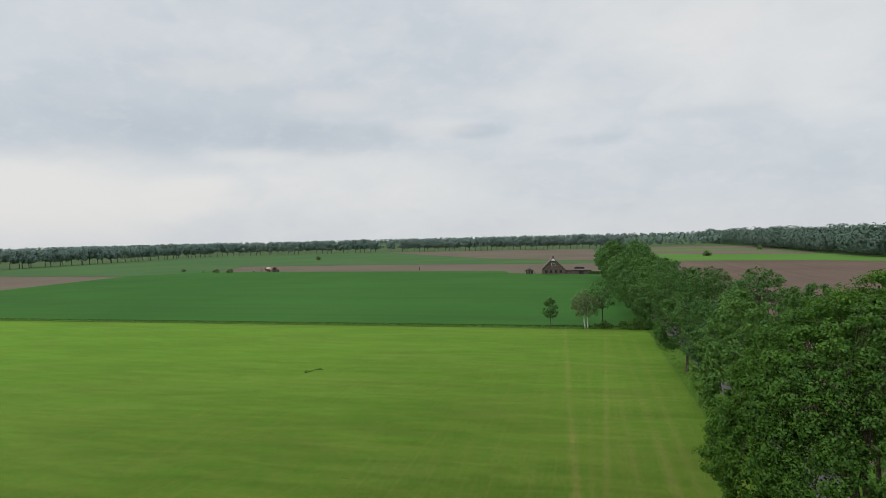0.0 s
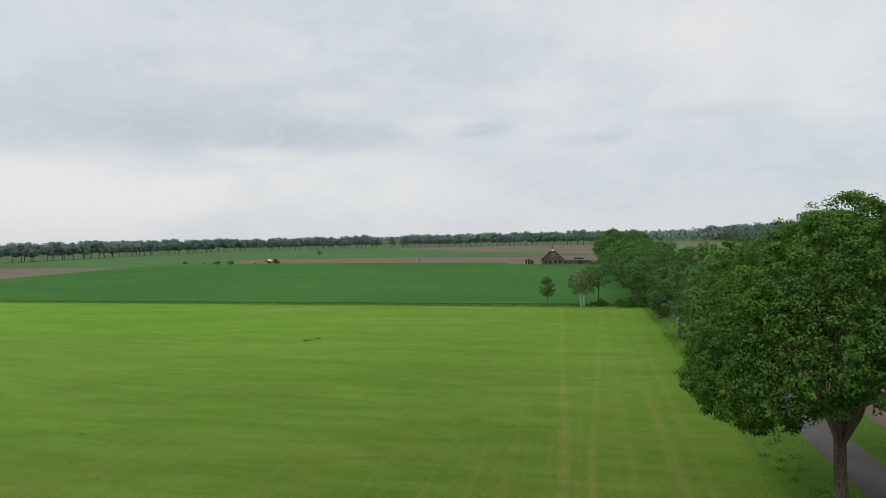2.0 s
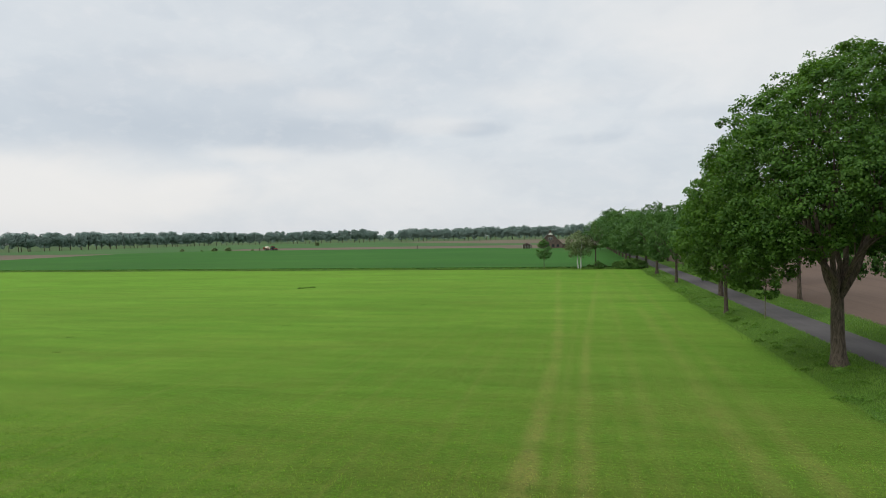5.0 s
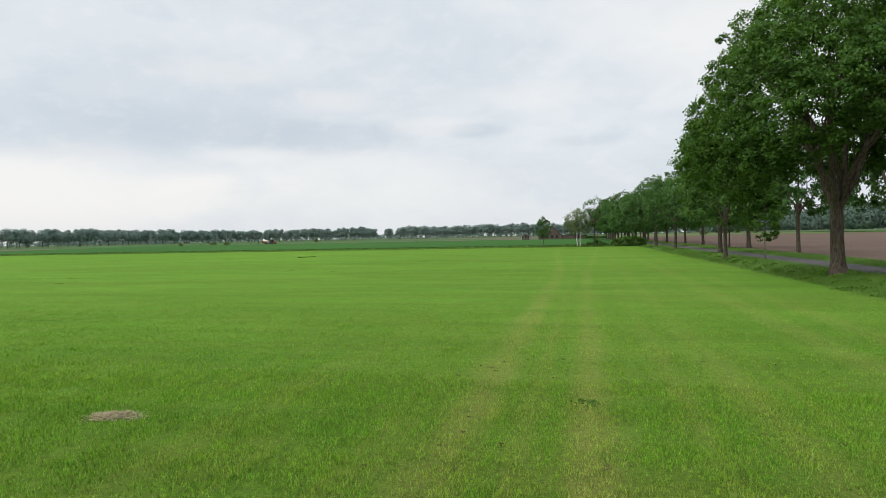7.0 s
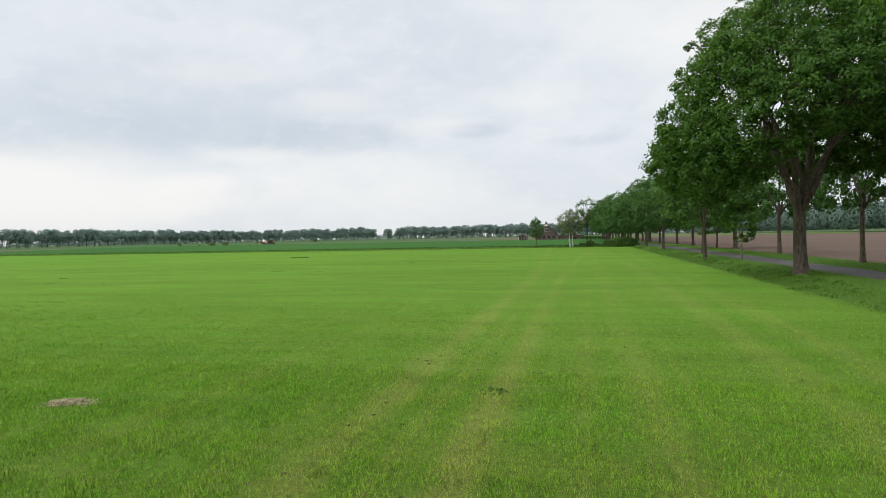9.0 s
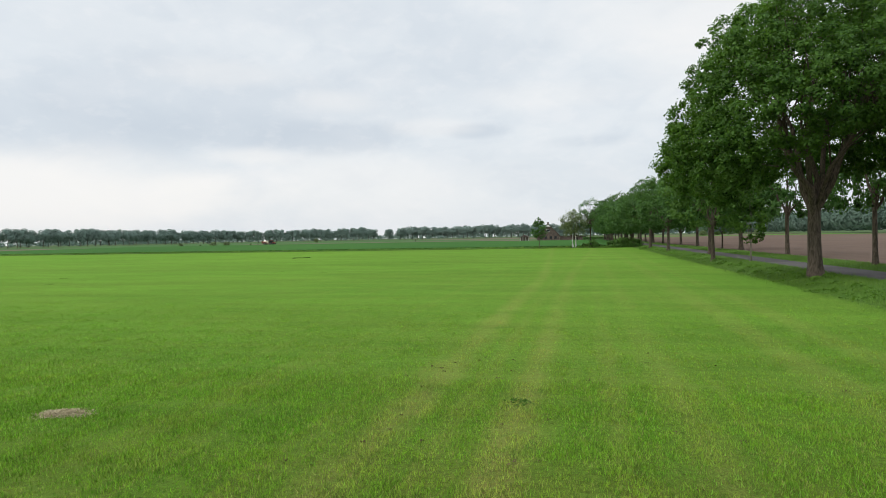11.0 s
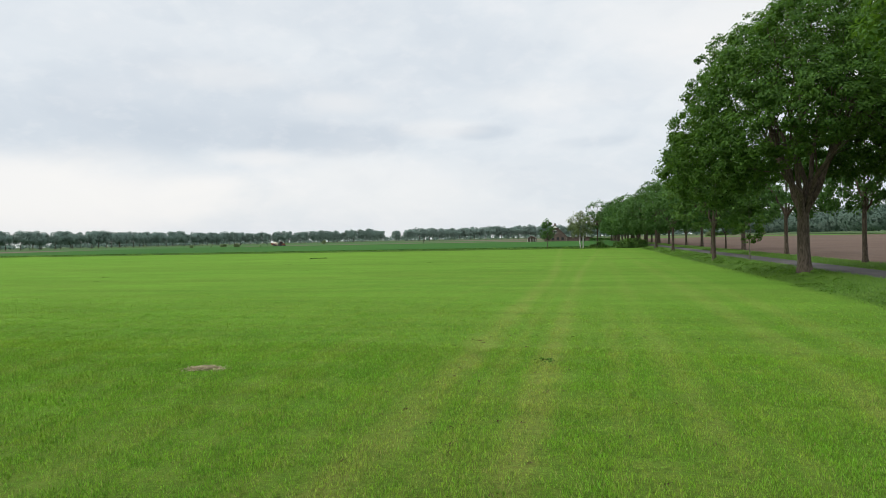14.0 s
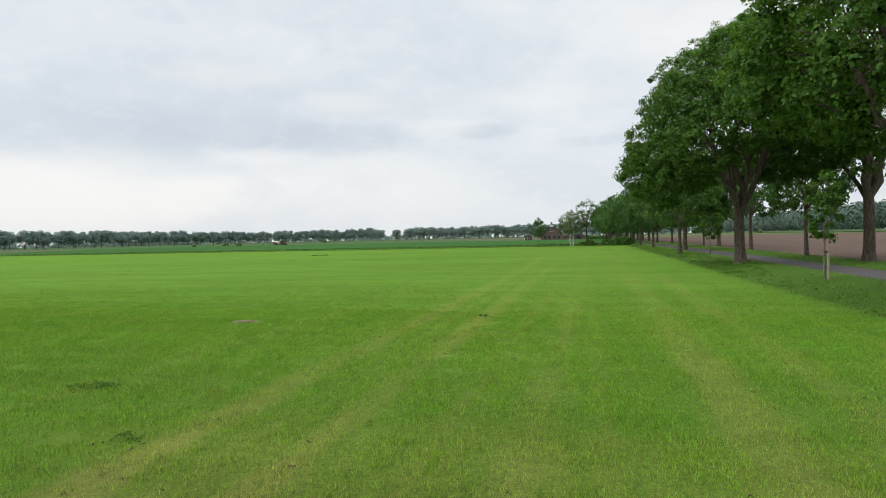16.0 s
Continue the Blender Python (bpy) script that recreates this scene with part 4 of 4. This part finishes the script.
def avenue_tree(seed, h, r):
    """A tall row tree: bare lower stem, forked limbs, and a closed crown of rounded leafy masses."""
    g = np.random.default_rng(seed)
    thing = tagged(new("avenue_tree"), "tall leafy tree in a long straight row between fields", "tree", FAR_ROW)
    fork = h * 0.24
    stem = bent(g, (0, 0, -0.2), (g.normal(0, 0.2), g.normal(0, 0.2), fork), 5, 0.0, 0.02)
    part_mesh("trunk", mesh_np("trunk", *tubes([(stem, np.linspace(0.34, 0.24, 5))], 6), m_bark, True), thing)
    mids, sizes = [], []
    for i in range(22):
        z = h * g.uniform(0.36, 0.86)
        reach = r * np.sqrt(max(0.05, 1 - ((z / h - 0.58) / 0.4) ** 2)) * g.random() ** 0.4 * 0.8
        a = i * 2.4 + g.uniform(-0.4, 0.4)
        mids.append((np.cos(a) * reach, np.sin(a) * reach, z))
        sizes.append(r * g.uniform(0.3, 0.44))
    mids, sizes = np.array(mids), np.array(sizes)
    for i in range(3):
        goal = mids[i * 5] * np.array([0.8, 0.8, 1])
        part_mesh("limb", mesh_np("limb", *tubes([(bent(g, stem[-1], goal, 5, 0.05), np.linspace(0.2, 0.05, 5))], 5), m_bark, True), thing)
    which = np.repeat(np.arange(len(mids)), 80)
    d = g.normal(size=(len(which), 3))
    d /= np.linalg.norm(d, axis=1)[:, None]
    p = mids[which] + d * (sizes[which] * g.uniform(0.95, 1.06, len(which)))[:, None] * np.array([1, 1, 0.9])
    out = p - np.array([0, 0, h * 0.5])
    out /= np.linalg.norm(out, axis=1)[:, None]
    v, f = leaves(g, p, d + 0.15 * out + g.normal(size=d.shape) * 0.18, 1.0, 0.0, 1.1)
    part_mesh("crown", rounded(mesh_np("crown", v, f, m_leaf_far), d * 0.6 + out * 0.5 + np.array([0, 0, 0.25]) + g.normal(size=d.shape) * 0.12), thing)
    return thing


far_kinds = [avenue_tree(60 + k, h, r) for k, (h, r) in enumerate(((15.6, 5.8), (14.4, 5.6), (16.2, 6.4), (15.0, 6.0), (15.4, 5.4)))]
places = [(-428 + rng.normal(0, 1.5), y + rng.normal(0, 1.5)) for y in np.arange(318, 653, 6.8)]
places += [(x + rng.normal(0, 0.8), 655 + (x + 428) * 0.28 + rng.normal(0, 2)) for x in np.arange(-424, -247, 6.3)]
places += [(-228, 703)]
places += [(x + rng.normal(0, 0.8), 700 - (x + 236) * 0.035 + rng.normal(0, 2)) for x in np.arange(-212, 40, 6.3)]
for i, (x, y) in enumerate(places):
    k = far_kinds[i] if i < 5 else far_kinds[int(rng.integers(5))]
    turn, s = rng.uniform(0, 360), rng.uniform(0.93, 1.05)
    if i < 5:
        stand(k, x, y, 0, turn, s)
    else:
        again(k, x, y, 0, turn, s, rng.uniform(0.94, 1.06))


def wood(name, label, places, leaf, per, mat, h0=13, h1=19):
    """A far wood: rounded, lobed crowns of leaf clumps too many to count."""
    cs, ns, softs = [], [], []
    for x, y in places:
        h, r = rng.uniform(h0, h1), rng.uniform(0.27, 0.4) * 0.5 * (h0 + h1)
        lobes = rng.normal(size=(5, 3))
        lobes /= np.linalg.norm(lobes, axis=1)[:, None]
        lobes[:, 2] = np.abs(lobes[:, 2])
        d = rng.normal(size=(per, 3))
        d /= np.linalg.norm(d, axis=1)[:, None]
        bulge = 0.84 + 0.26 * np.clip((d @ lobes.T).max(1), 0, 1) ** 3
        cs.append(np.array([x, y, h * 0.52]) + d * np.array([r, r, h * 0.46]) * (bulge * rng.uniform(0.97, 1.03, per))[:, None])
        ns.append(d + rng.normal(size=(per, 3)) * 0.14)
        softs.append(d + 0.35 * lobes[np.argmax(d @ lobes.T, axis=1)] + np.array([0, 0, 0.35]) + rng.normal(size=(per, 3)) * 0.1)
    v, f = leaves(rng, np.concatenate(cs), np.concatenate(ns), leaf, 0.0, 1.0)
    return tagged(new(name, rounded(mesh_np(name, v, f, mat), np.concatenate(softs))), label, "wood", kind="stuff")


edge = [(149 + abs(rng.normal(0, 3)) + k * 8, y + rng.normal(0, 2)) for y in np.arange(300, 640, 7.5) for k in range(4)]
edge += [(155 + abs(rng.normal(0, 4)) + k * 10, y + rng.normal(0, 3)) for y in np.arange(640, 960, 10) for k in range(3)]
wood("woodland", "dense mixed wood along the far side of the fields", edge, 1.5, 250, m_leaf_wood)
# unseen low belt, added to block bright sky under the far crowns
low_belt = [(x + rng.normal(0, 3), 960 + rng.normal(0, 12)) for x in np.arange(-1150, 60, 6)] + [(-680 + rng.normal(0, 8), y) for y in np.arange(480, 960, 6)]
wood("hedgerow", "low bushy belt added to close sky gaps behind the long tree row", low_belt, 1.9, 40, m_leaf_far, 4, 6.5)
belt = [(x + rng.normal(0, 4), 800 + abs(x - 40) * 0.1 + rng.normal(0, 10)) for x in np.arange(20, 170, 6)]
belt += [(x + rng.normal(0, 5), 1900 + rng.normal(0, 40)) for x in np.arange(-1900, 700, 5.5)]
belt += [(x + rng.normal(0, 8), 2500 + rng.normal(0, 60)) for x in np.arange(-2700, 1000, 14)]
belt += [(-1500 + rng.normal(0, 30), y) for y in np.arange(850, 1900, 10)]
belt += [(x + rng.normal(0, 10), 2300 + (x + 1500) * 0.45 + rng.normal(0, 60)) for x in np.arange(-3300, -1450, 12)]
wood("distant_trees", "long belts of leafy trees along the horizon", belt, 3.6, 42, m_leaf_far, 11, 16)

# ---- farm ----
farm = tagged(new("farmhouse"), "brick farmhouse with a steep tiled roof and white gable board", "house")
W, EAVE, PEAK, DEEP = 4.4, 2.3, 6.7, 17.0
part("wall", prism([(-W, -0.1), (W, -0.1), (W, EAVE), (0.9, PEAK - 0.75), (-0.9, PEAK - 0.75), (-W, EAVE)], 0, DEEP), m_brick, farm, "weathered red-brown brick walls")
for s in (-1, 1):
    part("roof", prism([(s * (W + 0.45), EAVE - 0.42), (s * (W + 0.45), EAVE - 0.25), (0, PEAK + 0.18), (0, PEAK)], -0.35, DEEP + 0.3), m_tile, farm, "brown clay roof tiles")
part("gable_board", prism([(-1.0, PEAK - 0.98), (1.0, PEAK - 0.98), (0, PEAK - 0.02)], -0.42, -0.36), m_white, farm, "white boarded gable top")
chimney = part("chimney", box(-0.35, 0.6, PEAK - 0.5, 0.35, 1.3, PEAK + 0.75, 0.03), m_brick, farm)
part("cap", box(-0.42, 0.53, PEAK + 0.75, 0.42, 1.37, PEAK + 0.87, 0.02), m_dark, chimney)


def window(parent, x, z, w, h, y, mat=m_white, label="white-framed window"):
    fr = part("window", box(x - w / 2, y - 0.06, z, x + w / 2, y - 0.01, z + h, 0.01), mat, parent, label)
    for i in (0, 1):
        a = x - w / 2 + 0.08 + i * (w / 2 - 0.04)
        part("pane", box(a, y - 0.075, z + 0.08, a + w / 2 - 0.12, y - 0.062, z + h - 0.08), m_glass, fr)


window(farm, 0.0, 3.6, 1.5, 1.15, 0)
for x in (-2.8, -1.0, 1.1, 2.9):
    window(farm, x, 0.8, 0.95, 1.1, 0, m_dark, "dark-framed window")
stand(farm, -13.0, 252, 0, 4)

barn = tagged(new("barn"), "long low brick barn beside the farmhouse", "barn")
part("wall", box(0, 0, -0.1, 10.2, 6.5, 1.7, 0.02), m_brick, barn)
part("roof", prism([(-0.2, 1.65), (10.4, 1.65), (10.4, 1.85), (-0.2, 1.95)], -0.3, 6.8), m_tile, barn, "shallow brown roof")
part("door", box(5.4, -0.06, 0.0, 7.2, -0.01, 1.5, 0.01), m_dark, barn, "dark wooden door")
stand(barn, -8.4, 252.4, 0, 3)

shed = tagged(new("shed"), "small open shed with white posts near the farm", "shed")
for x in (-2.0, -0.7, 0.7, 2.0):
    part("post", box(x - 0.09, -0.1, -0.1, x + 0.09, 0.1, 2.1, 0.02), m_white, shed)
part("back_wall", box(-2.1, 1.6, -0.1, 2.1, 1.75, 2.1), m_brick, shed)
part("roof", prism([(-2.5, 1.95), (2.5, 1.95), (0, 3.1)], -0.3, 3.0), m_tile, shed)
stand(shed, -22.8, 254, 0, -4, 0.85)

hedge_rng = np.random.default_rng(77)
n = 1800
p = np.column_stack([hedge_rng.uniform(0, 9, n), hedge_rng.uniform(-0.5, 0.5, n), hedge_rng.random(n) ** 0.5 * 1.3])
v, f = leaves(hedge_rng, p, hedge_rng.normal(size=(n, 3)) + np.array([0, 0, 0.5]), 0.32)
stand(tagged(new("hedge", mesh_np("hedge", v, f, m_leaf_b)), "clipped green hedge running from the barn to the road", "hedge"), 0.6, 251, 0, -3)
load = tagged(new("farm_trailer"), "dark loaded farm trailer standing behind the barn", "trailer")
part("bed", box(-2.2, -1.0, 0.8, 2.2, 1.0, 1.1, 0.03), m_dark, load)
part("load", box(-2.0, -0.95, 1.1, 2.0, 0.95, 2.3, 0.25), m_dark, load)
for x in (-1.3, 1.3):
    for y in (-0.95, 0.95):
        part("wheel", wheel(x, y, 0.45, 0.45, 0.3), m_tyre, load)
stand(load, -3.0, 268, 0, 5)

# ---- tractor with a field sprayer ----
tractor = tagged(new("tractor"), "red tractor working on the brown strip", "tractor")
part("hood", box(0.5, -0.45, 0.85, 2.5, 0.45, 1.65, 0.12), m_red, tractor)
cab = part("cab", box(-0.9, -0.75, 1.1, 0.55, 0.75, 2.6, 0.08), m_glass, tractor, "dark glazed cab")
part("roof", box(-1.0, -0.85, 2.6, 0.65, 0.85, 2.78, 0.06), m_red, cab)
part("chassis", box(-1.0, -0.35, 0.55, 2.3, 0.35, 0.9, 0.05), m_dark, tractor)
for x, r, w in ((-0.7, 0.85, 0.5), (1.9, 0.62, 0.4)):
    for y in (-0.9, 0.9):
        part("fender", box(x - r * 0.7, y - w / 2, r * 1.85, x + r * 0.7, y + w / 2, r * 1.95, 0.02), m_red, tractor)
        tyre = part("wheel", wheel(x, y, r, r, w), m_tyre, tractor)
        part("rim", wheel(x, y, r, r * 0.5, w + 0.04), m_steel, tyre)
part("exhaust", box(1.0, 0.3, 1.6, 1.1, 0.4, 2.7, 0.02), m_dark, tractor)
stand(tractor, -161.2, 299, 0, -12, 0.88)
sprayer = tagged(new("field_sprayer"), "trailed field sprayer with a cream tank and folded booms", "sprayer")
bm = bmesh.new()
bmesh.ops.create_cone(bm, cap_ends=True, segments=24, radius1=0.85, radius2=0.85, depth=3.0, matrix=Matrix.Translation((0, 0, 1.75)) @ Matrix.Rotation(radians(90), 4, "Y"))
bmesh.ops.bevel(bm, geom=[e for e in bm.edges if e.calc_face_angle(0) > 1], offset=0.25, segments=3, affect="EDGES")
part("tank", bm, m_tank, sprayer, "rounded cream tank")
part("frame", box(-1.9, -0.5, 0.75, 1.9, 0.5, 0.92, 0.03), m_red, sprayer)
part("drawbar", box(1.9, -0.08, 0.6, 3.0, 0.08, 0.78, 0.02), m_dark, sprayer)
for y in (-0.95, 0.95):
    tyre = part("wheel", wheel(-0.2, y, 0.75, 0.75, 0.4), m_tyre, sprayer)
    part("rim", wheel(-0.2, y, 0.75, 0.4, 0.44), m_steel, tyre)
    part("boom", box(-2.4, y * 1.15 - 0.08, 1.5, 1.2, y * 1.15 + 0.08, 1.9, 0.03), m_red, sprayer, "folded red spray boom")
part("boom_rack", box(-2.3, -1.0, 0.9, -2.05, 1.0, 2.2, 0.04), m_red, sprayer)
stand(sprayer, -165.2, 299.9, 0, -12, 0.88)
for x, y in ((-81.2, 297), (-167.6, 296)):
    post = tagged(new("field_post"), "short dark wooden post in the fields", "post", "field posts")
    part("post", box(-0.1, -0.1, -0.1, 0.1, 0.1, 1.7, 0.02), m_dark, post)
    stand(post, x, y, 0)
